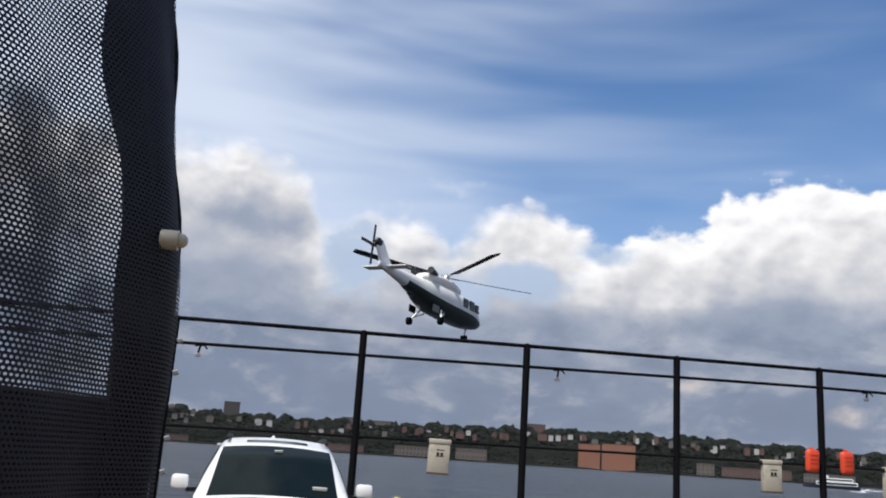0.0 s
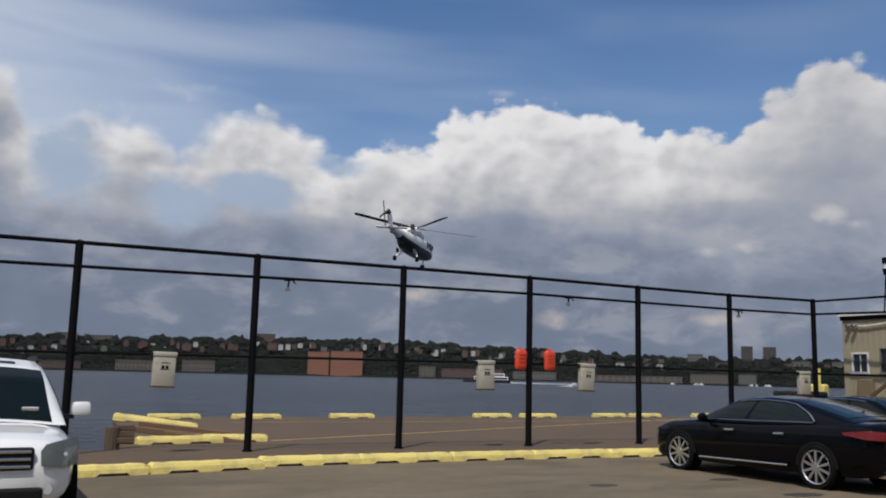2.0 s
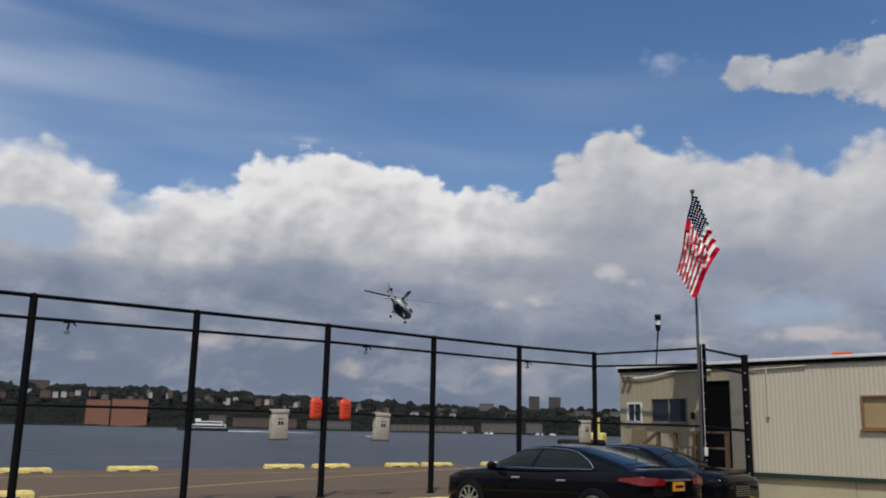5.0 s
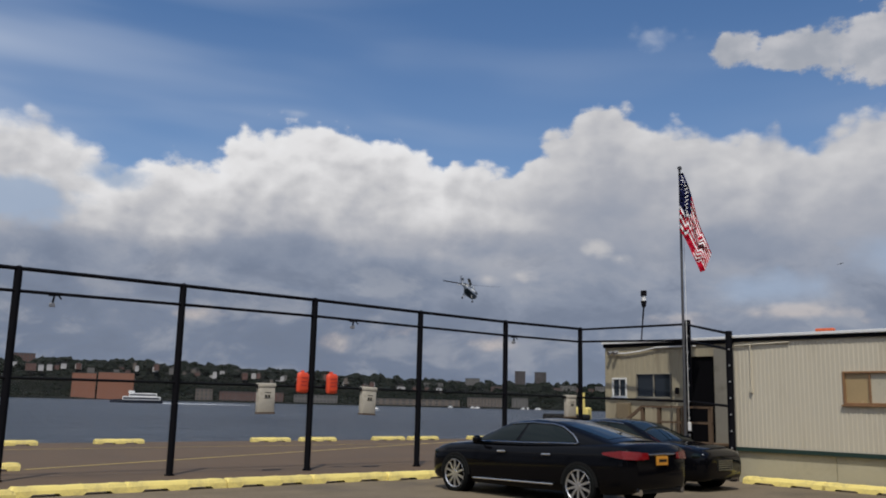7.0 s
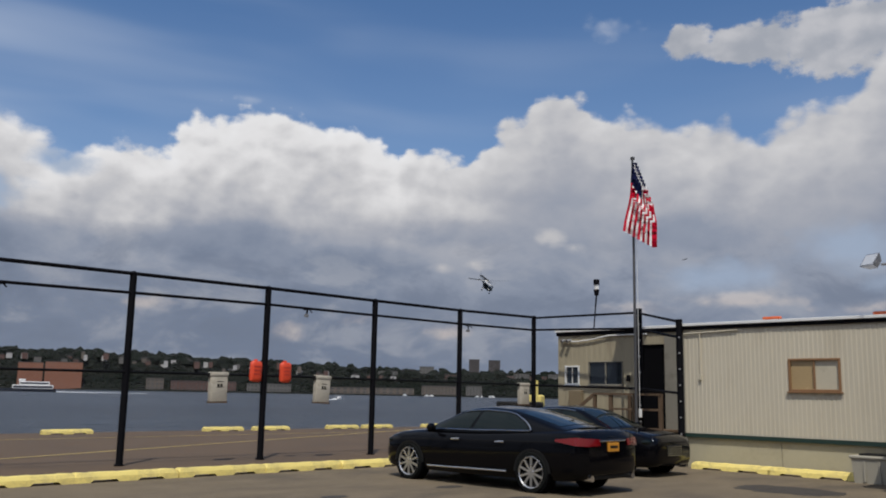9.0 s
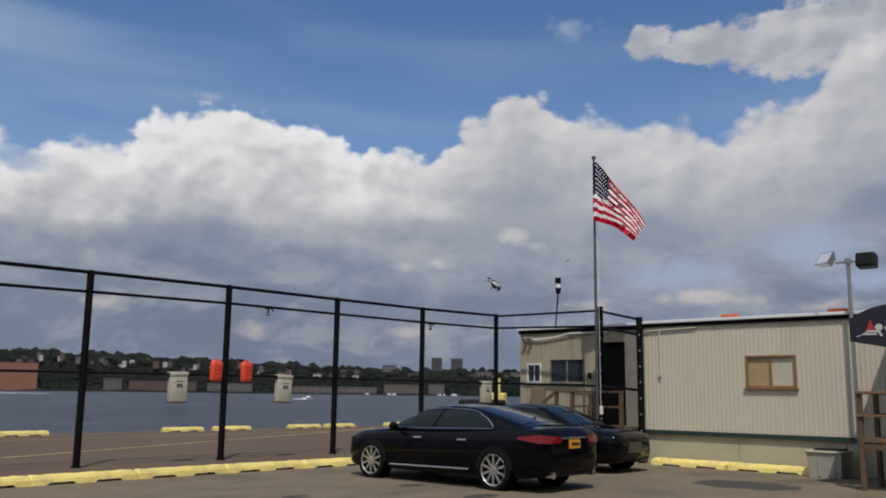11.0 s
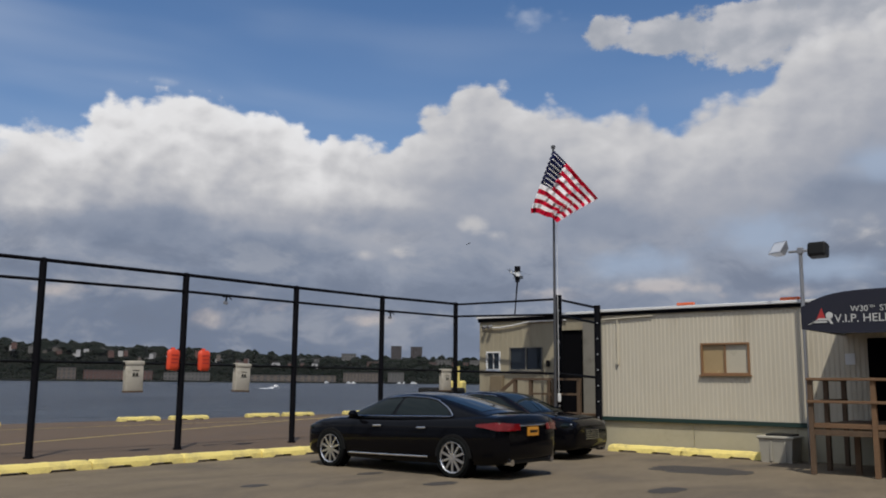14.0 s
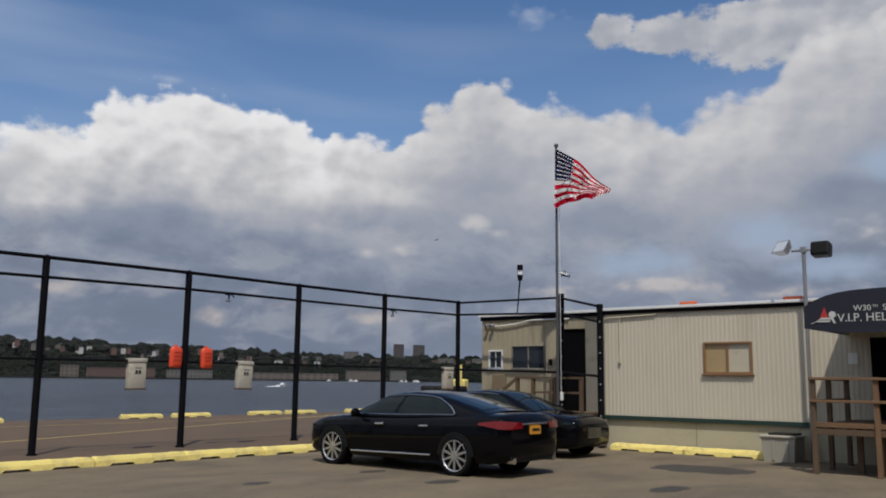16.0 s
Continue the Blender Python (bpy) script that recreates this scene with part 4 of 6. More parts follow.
bn = thing("grey_bin", pose(19.85, 6.75, 0), "grey plastic storage bin with a dark lid against the skirt", "bin")
part("tub", grid_faces(B(), [[(-0.33 * s, -0.36 * s, z), (0.33 * s, -0.36 * s, z), (0.33 * s, 0.36 * s, z), (-0.33 * s, 0.36 * s, z)] for z, s in ((0, 0.9), (0.50, 1.0))], True, True), GREY_BIN, bn)
part("lid", box(B(), -0.36, 0.36, -0.40, 0.40, 0.50, 0.56, 0.02), GREY_BIN, bn, "grey lid")
part("tray", box(B(), -0.2, 0.28, -0.32, 0.25, 0.56, 0.60, 0.01), PLASTIC, bn, "black tray on the lid")
for y in (-0.2, 0.1):
    part("rib", box(B(), -0.335, -0.30, y - 0.02, y + 0.02, 0.04, 0.48), GREY_BIN, bn)

# ---------------------------------------------------------------- flag pole
POLE = Vector((22.55, 14.20, 0))
fp = thing("flag_pole", Matrix.Translation(POLE), "tall grey steel flag pole beside the fence post", "flag pole")
part("pole", tube(B(), (0, 0, 0), (0, 0, 8.83), 0.046, 0.034, 14), POLE_STEEL, fp, smooth=True)
part("truck", box(B(), -0.05, 0.05, -0.06, 0.05, 8.83, 8.93, 0.02), POLE_STEEL, fp)
part("halyard", tube(B(), (0.06, -0.08, 1.2), (0.05, -0.06, 8.78), 0.008, n=6), WHITE_TRIM, fp)
part("cleat", box(B(), 0.04, 0.10, -0.14, -0.04, 1.1, 1.35, 0.02), WHITE_TRIM, fp)

# yellow tow tractor on the pier, behind the fence
tt = thing("tow_tractor", pose(26.9, 21.8, 0, 0, 0, 20) @ Matrix.Diagonal((1.45, 1.45, 1.45, 1)), "small yellow tow tractor standing on the pier", "tractor")
part("chassis", box(B(), -1.1, 1.1, -0.6, 0.6, 0.28, 0.85, 0.06), PLASTIC, tt, "dark chassis")
part("bonnet", box(B(), -1.05, -0.1, -0.5, 0.5, 0.85, 1.0, 0.05), PLASTIC, tt, "dark bonnet")
part("seat", box(B(), 0.25, 0.6, -0.3, 0.3, 0.85, 1.18, 0.05), YELLOW, tt, "yellow seat")
part("mast", tube(B(), (-0.1, -0.3, 0.8), (-0.1, -0.3, 1.56), 0.035), YELLOW, tt, "yellow mast")
for x in (-0.75, 0.7):
    for y in (-0.62, 0.62):
        part("wheel", tube(B(), (x, y - 0.1, 0.3), (x, y + 0.1, 0.3), 0.3, n=18), TYRE, tt)

# ---------------------------------------------------------------- cars
def lerp_rows(rows, s):
    """Values of a table whose first column is the station, at station s."""
    if s <= rows[0][0]:
        return rows[0][1:]
    for a, b in zip(rows, rows[1:]):
        if s <= b[0]:
            f = (s - a[0]) / (b[0] - a[0])
            f = f * f * (3 - 2 * f) * 0.4 + f * 0.6
            return [p + (q - p) * f for p, q in zip(a[1:], b[1:])]
    return rows[-1][1:]


def car_ring(y, hw, z0, z1):
    """Ring across a saloon: tucked sill, full flank, crisp shoulder, gently crowned deck."""
    h = z1 - z0
    half = [(0.0, 0.0), (0.70, 0.0), (0.90, 0.03), (0.965, 0.12), (0.99, 0.30), (1.0, 0.52), (0.992, 0.70), (0.965, 0.83), (0.91, 0.905), (0.80, 0.95), (0.55, 0.985), (0.0, 1.0)]
    right = [(x * hw, y, z0 + z * h) for x, z in half]
    left = [(-x * hw, y, z0 + z * h) for x, z in reversed(half[1:-1])]
    return right + left


def hull_ring(y, hw, z0, z1, n=28, p=3.4):
    """Rounded-box ring across the car."""
    out = []
    for i in range(n):
        a = 2 * math.pi * (i + 0.5) / n
        c, s = math.cos(a), math.sin(a)
        x = math.copysign(abs(c) ** (2 / p), c) * hw
        z = math.copysign(abs(s) ** (2 / p), s)
        tuck = 1 - 0.06 * max(0.0, -z) - 0.05 * max(0.0, z) ** 2
        out.append((x * tuck, y, (z0 + z1) / 2 + z * (z1 - z0) / 2))
    return out


class Cabin:
    """Glasshouse surface: u runs along the roof line from the windscreen's foot (0) to the tail (1), v from the left belt (0) over the roof to the right (1)."""

    def __init__(self, rows):
        self.rows = rows          # u, y of the belt, z of the belt, y of the roof, z of the roof, half width belt, half width roof

    def at(self, u, v, off=0.0):
        yb, zb, yr, zr, wb, wr = lerp_rows(self.rows, u)
        s = 1 if v > 0.5 else -1
        k = 1 - abs(v - 0.5) * 2                      # 0 at the belt, 1 on the centre line
        side = 0.42                                   # share of v on the sides
        if k < side:
            f = k / side
            bow = 0.025 * math.sin(math.pi * f)
            x, y, z = wb + (wr - wb) * f + bow, yb + (yr - yb) * f, zb + (zr - zb) * f
            n = Vector((1.0, 0, 0.35)).normalized()
        else:
            f = (k - side) / (1 - side)
            x, y, z = wr * (1 - f), yr + (0), zr + 0.045 * (1 - (1 - f) ** 2)
            n = Vector((0, 0, 1))
        p = Vector((s * x, y, z))
        n.x *= s
        return p + n * off

    def patch(self, bm, edge0, edge1, v0, v1, off, nu=10, nv=8):
        """edge0(f), edge1(f): u at the share f of the way from v0 to v1."""
        grid_faces(bm, [[self.at(edge0(j / nv) + (edge1(j / nv) - edge0(j / nv)) * i / nu, v0 + (v1 - v0) * j / nv, off) for i in range(nu + 1)] for j in range(nv + 1)])
        return bm


def wheel(parent, x, y, r, wdt, out, spokes=10):
    """Wheel on the side out (-1 left, +1 right)."""
    wh = new("wheel")
    wh.parent = parent
    wh.location = (x, y, r)
    bm = B()
    prof = [(-wdt / 2, r * 0.78), (-wdt / 2, r * 0.95), (-wdt * 0.38, r), (wdt * 0.38, r), (wdt / 2, r * 0.95), (wdt / 2, r * 0.77)]
    grid_faces(bm, [[(px, pr * math.cos(a), pr * math.sin(a)) for px, pr in prof] for a in [2 * math.pi * i / 36 for i in range(37)]])
    part("tyre", bm, TYRE, wh, "black tyre", smooth=True)
    bm = B()
    o = out * wdt / 2
    prof = [(o * 0.2, r * 0.775), (o * 0.95, r * 0.80), (o * 1.02, r * 0.77), (o * 0.90, r * 0.725), (o * 0.2, r * 0.71)]
    grid_faces(bm, [[(px, pr * math.cos(a), pr * math.sin(a)) for px, pr in prof] for a in [2 * math.pi * i / 36 for i in range(37)]])
    for k in range(spokes):
        m = pose(0, 0, 0, 360 * k / spokes, 0, 0)
        box(bm, min(o * 0.72, o * 0.94), max(o * 0.72, o * 0.94), -r * 0.055, r * 0.055, r * 0.13, r * 0.75, 0.0, m)
    tube(bm, (o * 0.6, 0, 0), (o * 1.0, 0, 0), r * 0.17, n=16)
    part("rim", bm, RIM, wh, "silver multi-spoke alloy rim", smooth=True)
    part("brake_disc", tube(B(), (o * 0.3, 0, 0), (o * 0.5, 0, 0), r * 0.55, n=24), PLASTIC, wh)
    return wh


def body_mesh(rows, n=28, p=3.4, steps=60, saloon=False):
    lo, hi = rows[0][0], rows[-1][0]
    st = [lo + (hi - lo) * i / steps for i in range(steps + 1)]
    ring = (lambda y: car_ring(y, *lerp_rows(rows, y))) if saloon else (lambda y: hull_ring(y, *lerp_rows(rows, y), n=n, p=p))
    return grid_faces(B(), [ring(y) for y in st], True, True)


def sedan(m, label, plates=True):
    """Large four-door saloon, nose along +y, origin under its middle."""
    car = thing("sedan", m, label, "car", "dark saloons in the lot")
    rows = [(-2.59, 0.70, 0.36, 0.90), (-2.56, 0.83, 0.30, 1.03), (-2.45, 0.90, 0.25, 1.10), (-2.0, 0.932, 0.21, 1.115), (-1.2, 0.937, 0.19, 1.09), (0.0, 0.937, 0.18, 1.04),
            (0.9, 0.937, 0.18, 1.02), (1.35, 0.932, 0.18, 1.0), (1.90, 0.92, 0.19, 0.95), (2.15, 0.885, 0.20, 0.895), (2.30, 0.82, 0.22, 0.83), (2.39, 0.68, 0.28, 0.74)]
    part("body", body_mesh(rows, saloon=True), CAR_BLACK, car, "glossy black body", smooth=True)
    cabin = Cabin([(0.0, 1.30, 0.94, 1.30, 0.96, 0.80, 0.70), (0.12, 1.12, 0.955, 0.85, 1.16, 0.845, 0.66), (0.26, 0.85, 0.96, 0.40, 1.34, 0.865, 0.61), (0.36, 0.55, 0.965, 0.10, 1.395, 0.87, 0.59),
                   (0.52, -0.2, 0.975, -0.25, 1.42, 0.87, 0.585), (0.66, -0.9, 1.0, -0.75, 1.395, 0.865, 0.585), (0.80, -1.4, 1.02, -1.25, 1.29, 0.84, 0.60), (1.0, -2.12, 1.05, -2.12, 1.085, 0.76, 0.68)])
    part("cabin", cabin.patch(B(), lambda f: 0.0, lambda f: 1.0, 0.0, 1.0, 0.0, 26, 26), CAR_BLACK, car, smooth=True)
    part("windscreen", cabin.patch(B(), lambda f: 0.02, lambda f: 0.29, 0.235, 0.765, 0.006), CAR_GLASS, car, smooth=True)
    part("rear_window", cabin.patch(B(), lambda f: 0.74, lambda f: 0.95, 0.235, 0.765, 0.006), CAR_GLASS, car, smooth=True)
    for s, (va, vb) in ((-1, (0.03, 0.185)), (1, (0.97, 0.815))):
        front = lambda f: 0.10 + 0.22 * f
        part("front_side_window", cabin.patch(B(), front, lambda f: 0.465, va, vb, 0.006), CAR_GLASS, car, smooth=True)
        part("rear_side_window", cabin.patch(B(), lambda f: 0.485, lambda f: 0.80 - 0.10 * f * f, va, vb, 0.006), CAR_GLASS, car, smooth=True)
        trim = B()
        line = [cabin.at(0.09 + 0.72 * i / 20, va - (0.012 if s < 0 else -0.012), 0.012) for i in range(21)]
        line += [cabin.at(0.825 - 0.10 * (i / 8) ** 2, va + (vb - va) * (i / 8), 0.018) for i in range(9)]
        line += [cabin.at(0.725 - 0.41 * i / 14, vb + (0.006 if s < 0 else -0.006), 0.022) for i in range(15)]
        for a, b in zip(line, line[1:]):
            if (b - a).length > 0.004:
                tube(trim, a, b, 0.012, n=6)
        part("window_trim", trim, CHROME, car, "thin chrome window trim")
        for y in (0.28, -0.82):
            hb = tube(B(), (s * 0.945, y + 0.11, 0.83), (s * 0.955, y - 0.11, 0.84), 0.019)
            part("door_handle", hb, CHROME, car, "chrome door handle")
        sl = tube(B(), (s * 0.945, 1.02, 0.30), (s * 0.945, -0.98, 0.33), 0.016)
        part("sill_trim", sl, CHROME, car, "chrome sill strip")
        for ys in (1.545, -1.545):
            arch_bm = B()
            grid_faces(arch_bm, [[(s * xx, ys + rr * math.cos(a), 0.35 + rr * math.sin(a)) for xx, rr in ((0.80, 0.40), (0.942, 0.40), (0.942, 0.355), (0.80, 0.355))] for a in [math.pi * i / 20 for i in range(21)]])
            part("wheel_arch", arch_bm, PLASTIC, car)
            part("arch_liner", tube(B(), (s * 0.70, ys, 0.35), (s * 0.936, ys, 0.35), 0.375, n=28), DARK, car)
            wheel(car, s * 0.845, ys, 0.348, 0.235, s, 10)
        mir = new("mirror")
        mir.parent = car
        part("shell", ball(B(), (s * 1.02, 0.86, 1.03), 0.12, (0.95, 0.6, 0.66)), CAR_BLACK, mir, smooth=True)
        part("stalk", tube(B(), (s * 0.86, 0.86, 0.97), (s * 0.98, 0.86, 1.0), 0.025), CAR_BLACK, mir)
        lamp = B()
        grid_faces(lamp, [[(s * x, y, z) for x, y, z in ((0.40, -2.60, 0.84), (0.72, -2.585, 0.83), (0.90, -2.45, 0.84), (0.945, -2.08, 0.895))],
                          [(s * x, y, z) for x, y, z in ((0.40, -2.595, 0.89), (0.72, -2.575, 0.89), (0.895, -2.43, 0.905), (0.94, -2.04, 0.915))],
                          [(s * x, y, z) for x, y, z in ((0.40, -2.585, 0.945), (0.72, -2.56, 0.965), (0.885, -2.41, 0.975), (0.93, -2.06, 0.935))]])
        bmesh.ops.solidify(lamp, geom=lamp.faces[:], thickness=-0.05)
        bmesh.ops.scale(lamp, vec=(1.022, 1.010, 1.0), verts=lamp.verts)
        part("tail_lamp", lamp, TAIL_RED, car, "red tail lamp", smooth=True)
        head = ball(B(), (s * 0.71, 2.17, 0.73), 0.16, (1.15, 0.9, 0.50))
        hl = part("headlamp", head, CAR_GLASS, car, "clear headlamp", smooth=True)
        part("reflector", ball(B(), (s * 0.70, 2.295, 0.745), 0.05, (1.2, 0.5, 0.8)), LAMP_CLEAR, hl)
        part("lamp_trim", tube(B(), (s * 0.56, 2.33, 0.665), (s * 0.82, 2.24, 0.675), 0.014), CHROME, hl)
        part("exhaust", tube(B(), (s * 0.62, -2.60, 0.30), (s * 0.62, -2.40, 0.30), 0.055, n=14), CHROME, car, "chrome exhaust tip")
    part("boot_trim", box(B(), -0.42, 0.42, -2.605, -2.56, 0.90, 0.925, 0.006), CHROME, car, "chrome strip over the plate")
    if plates:
        pl = part("number_plate", box(B(), -0.155, 0.155, -2.625, -2.59, 0.735, 0.885, 0.004), PLATE, car, "orange number plate with plain bars")
        part("plate_bar", box(B(), -0.115, 0.115, -2.628, -2.624, 0.79, 0.835), PLASTIC, pl)
    part("rear_diffuser", box(B(), -0.62, 0.62, -2.57, -2.50, 0.27, 0.36, 0.02), PLASTIC, car)
    grille = part("grille", box(B(), -0.30, 0.30, 2.34, 2.405, 0.42, 0.68, 0.03), PLASTIC, car, "dark grille")
    for k in range(5):
        part("grille_bar", box(B(), -0.28, 0.28, 2.404, 2.414, 0.45 + k * 0.045, 0.458 + k * 0.045), CHROME, grille)
    return car


sedan(pose(13.24, 11.42, 0, 0, 0, 0), "glossy black saloon parked nose-in at the yellow stops")
second = sedan(pose(17.45, 12.45, 0, 0, 0, 180), "black saloon parked nose-out beside the trailer", False)


def suv(m):
    """White family SUV, nose along +y."""
    car = thing("suv", m, "white SUV parked with its front to the lot", "car")
    rows = [(-2.38, 0.80, 0.40, 1.05), (-2.30, 0.93, 0.32, 1.10), (-1.2, 0.985, 0.27, 1.10), (1.0, 0.985, 0.27, 1.06), (1.45, 0.97, 0.27, 1.04), (1.95, 0.94, 0.27, 1.0),
            (2.25, 0.88, 0.28, 0.94), (2.36, 0.78, 0.32, 0.84), (2.40, 0.60, 0.38, 0.74)]
    part("body", body_mesh(rows, p=4.2), CAR_WHITE, car, "white body", smooth=True)
    cabin = Cabin([(0.0, 1.18, 1.02, 1.18, 1.02, 0.90, 0.80), (0.10, 1.05, 1.04, 0.95, 1.22, 0.91, 0.76), (0.22, 0.80, 1.05, 0.62, 1.50, 0.92, 0.71), (0.30, 0.5, 1.06, 0.38, 1.62, 0.93, 0.68),
                   (0.44, 0.1, 1.07, -0.15, 1.715, 0.93, 0.67), (0.7, -1.2, 1.08, -1.2, 1.71, 0.93, 0.67), (0.9, -2.0, 1.08, -1.95, 1.64, 0.91, 0.68), (1.0, -2.32, 1.06, -2.30, 1.08, 0.88, 0.8)])
    part("cabin", cabin.patch(B(), lambda f: 0.0, lambda f: 1.0, 0.0, 1.0, 0.0, 26, 26), CAR_WHITE, car, smooth=True)
    ws = part("windscreen", cabin.patch(B(), lambda f: 0.015, lambda f: 0.285, 0.222, 0.778, 0.006, 12, 14), CAR_GLASS, car, "dark reflecting windscreen", smooth=True)
    for s, (va, vb) in ((-1, (0.03, 0.185)), (1, (0.97, 0.815))):
        part("front_side_window", cabin.patch(B(), lambda f: 0.09 + 0.19 * f, lambda f: 0.50, va, vb, 0.006), CAR_GLASS, car, smooth=True)
        part("rear_side_window", cabin.patch(B(), lambda f: 0.52, lambda f: 0.70, va, vb, 0.006), CAR_GLASS, car, smooth=True)
        part("quarter_window", cabin.patch(B(), lambda f: 0.72, lambda f: 0.90, va, vb, 0.006), CAR_GLASS, car, smooth=True)
        rack = B()
        pts = [cabin.at(0.36 + 0.5 * i / 10, 0.5 + s * 0.27, 0.05) for i in range(11)]
        for a, b in zip(pts, pts[1:]):
            tube(rack, a, b, 0.022, n=8)
        part("roof_rail", rack, PLASTIC, car, "dark roof rail")
        mir = new("mirror")
        mir.parent = car
        part("shell", box(B(), min(s * 0.99, s * 1.20), max(s * 0.99, s * 1.20), 0.72, 0.86, 1.10, 1.265, 0.045), CAR_WHITE, mir, smooth=True)
        part("stalk", box(B(), min(s * 0.90, s * 1.02), max(s * 0.90, s * 1.02), 0.76, 0.82, 1.07, 1.12), PLASTIC, mir)
        lamp = B()
        grid_faces(lamp, [[(s * x, y, z) for x, y, z in ((0.56, 2.385, 0.70), (0.76, 2.33, 0.68), (0.90, 2.17, 0.70))],
                          [(s * x, y, z) for x, y, z in ((0.55, 2.345, 0.84), (0.77, 2.27, 0.86), (0.915, 2.05, 0.88))],
                          [(s * x, y, z) for x, y, z in ((0.60, 2.27, 0.90), (0.79, 2.17, 0.945), (0.90, 2.0, 0.965))]])
        bmesh.ops.solidify(lamp, geom=lamp.faces[:], thickness=-0.05)
        bmesh.ops.scale(lamp, vec=(1.045, 1.016, 1.0), verts=lamp.verts)
        hl = part("headlamp", lamp, HEAD_GLASS, car, "clear headlamp with a bright reflector", smooth=True)
        part("reflector", ball(B(), (s * 0.79, 2.305, 0.79), 0.045, (1, 0.6, 0.9)), LAMP_CLEAR, hl)
        part("fog_lamp", tube(B(), (s * 0.66, 2.25, 0.47), (s * 0.66, 2.375, 0.47), 0.045, n=14), LAMP_CLEAR, car)
        for ys in (1.42, -1.35):
            part("arch_liner", tube(B(), (s * 0.75, ys, 0.37), (s * 0.99, ys, 0.37), 0.42, n=28), TYRE, car)
            wheel(car, s * 0.885, ys, 0.365, 0.24, s, 7)
        wp = tube(B(), (s * 0.10, 1.12, 1.06), (s * 0.70, 1.10, 1.075), 0.014)
        part("wiper", wp, PLASTIC, car)
    g = part("grille", box(B(), -0.52, 0.52, 2.35, 2.425, 0.66, 0.88, 0.03), PLASTIC, car, "black grille with chrome bars")
    for z in (0.70, 0.77, 0.84):
        part("grille_bar", box(B(), -0.49, 0.49, 2.42, 2.44, z - 0.014, z + 0.014, 0.006), CHROME, g)
    part("lower_intake", box(B(), -0.62, 0.62, 2.36, 2.43, 0.36, 0.50, 0.03), PLASTIC, car)
    pl = part("number_plate", box(B(), -0.155, 0.155, 2.43, 2.445, 0.50, 0.64, 0.004), WHITE_TRIM, car, "pale number plate with plain bars")
    part("plate_bar", box(B(), -0.11, 0.11, 2.445, 2.449, 0.55, 0.60), PLASTIC, pl)
    part("sunroof", cabin.patch(B(), lambda f: 0.345, lambda f: 0.38, 0.335, 0.665, 0.006, 6, 10), CAR_GLASS, car, "dark sunroof", smooth=True)
    for x0, x1, u, mat in ((-0.07, 0.03, 0.24, WHITE_TRIM), (-0.62, -0.45, 0.055, WHITE_TRIM)):
        st_bm = B()
        c = cabin.at(u, 0.5, 0.012)
        box(st_bm, x0, x1, -0.004, 0.004, -0.03, 0.03, 0, Matrix.Translation((0, c.y, c.z)) @ pose(0, 0, 0, -48, 0, 0))
        part("windscreen_sticker", st_bm, mat, car, "small white windscreen sticker")
    part("roof_aerial", ball(B(), (0.05, -0.6, 1.76), 0.045, (0.7, 1.3, 0.8), 1), CAR_WHITE, car)
    return car


suv(pose(0.2, 11.95, 0, 0, 0, 180))

# ---------------------------------------------------------------- shade cloth on the near fence
near_f = thing("screened_fence", pose(0, 0, 0, 0, 0, -0.6), "black shade cloth tied to a fence beside the viewer", "fence")


def cloth_row(z):
    """Plan points of the cloth at height z, near end first; folds grow near the free edge."""
    out = []
    a, b = Vector((-1.10, 0.20)), Vector((-0.222 - 0.11 * max(0.0, z - 1.75) ** 1.15 + 0.022 * math.exp(-((z - 1.98) / 0.22) ** 2), 1.95))
    d = b - a
    nrm = Vector((-d.y, d.x)).normalized()
    n = 60
    for i in range(n + 1):
        f = i / n
        wob = 0.014 * math.sin(f * 34 + z * 2.1) * f + 0.012 * math.sin(f * 13 - z * 3.3) + 0.02 * math.sin(f * 55 + z) * max(0, f - 0.7)
        p = a + d * f + nrm * wob
        out.append((p.x, p.y, z))
    return out


zs = [0.2 + 0.055 * i for i in range(60)]
bm = grid_faces(B(), [cloth_row(z) for z in zs])
uvl = bm.loops.layers.uv.new("uv")
for f in bm.faces:
    for lp in f.loops:
        c = lp.vert.co
        lp[uvl].uv = (math.hypot(c.x + 1.10, c.y - 0.20), c.z)
part("cloth", bm, CLOTH, near_f, "black knitted shade cloth with open holes", smooth=True)
bm = B()
rows = []
for z in zs:
    r_ = cloth_row(z)
    p, q = Vector(r_[60]), Vector(r_[42])
    e = (q - p).normalized()
    sidev = Vector((e.y, -e.x, 0))
    rows.append([p + e * ((0.22 + 0.035 * math.sin(z * 3.1) + 0.02 * math.sin(z * 11)) * k / 12) + sidev * (0.012 + 0.014 * math.sin(k * 1.1 + z * 2.0) + 0.006 * math.sin(z * 17 + k)) for k in range(13)])
grid_faces(bm, rows)
bmesh.ops.solidify(bm, geom=bm.faces[:], thickness=0.008)
part("hem", bm, CLOTH_HEM, near_f, "doubled dark hem of the cloth", smooth=True)
part("lower_sheet", box(B(), 0.0, 1.9, -0.01, 0.01, 0.2, 1.72, 0.004, Matrix.Translation((-1.10, 0.20, 0)) @ pose(-0.03, 0.02, 0, 0, 0, math.degrees(math.atan2(1.75, 0.878)))), CLOTH_HEM, near_f, "lower doubled sheet of shade cloth")
part("post", tube(B(), (-0.255, 1.99, 0), (-0.255, 1.99, 1.95), 0.012, n=12), BLACK_STEEL, near_f, smooth=True)
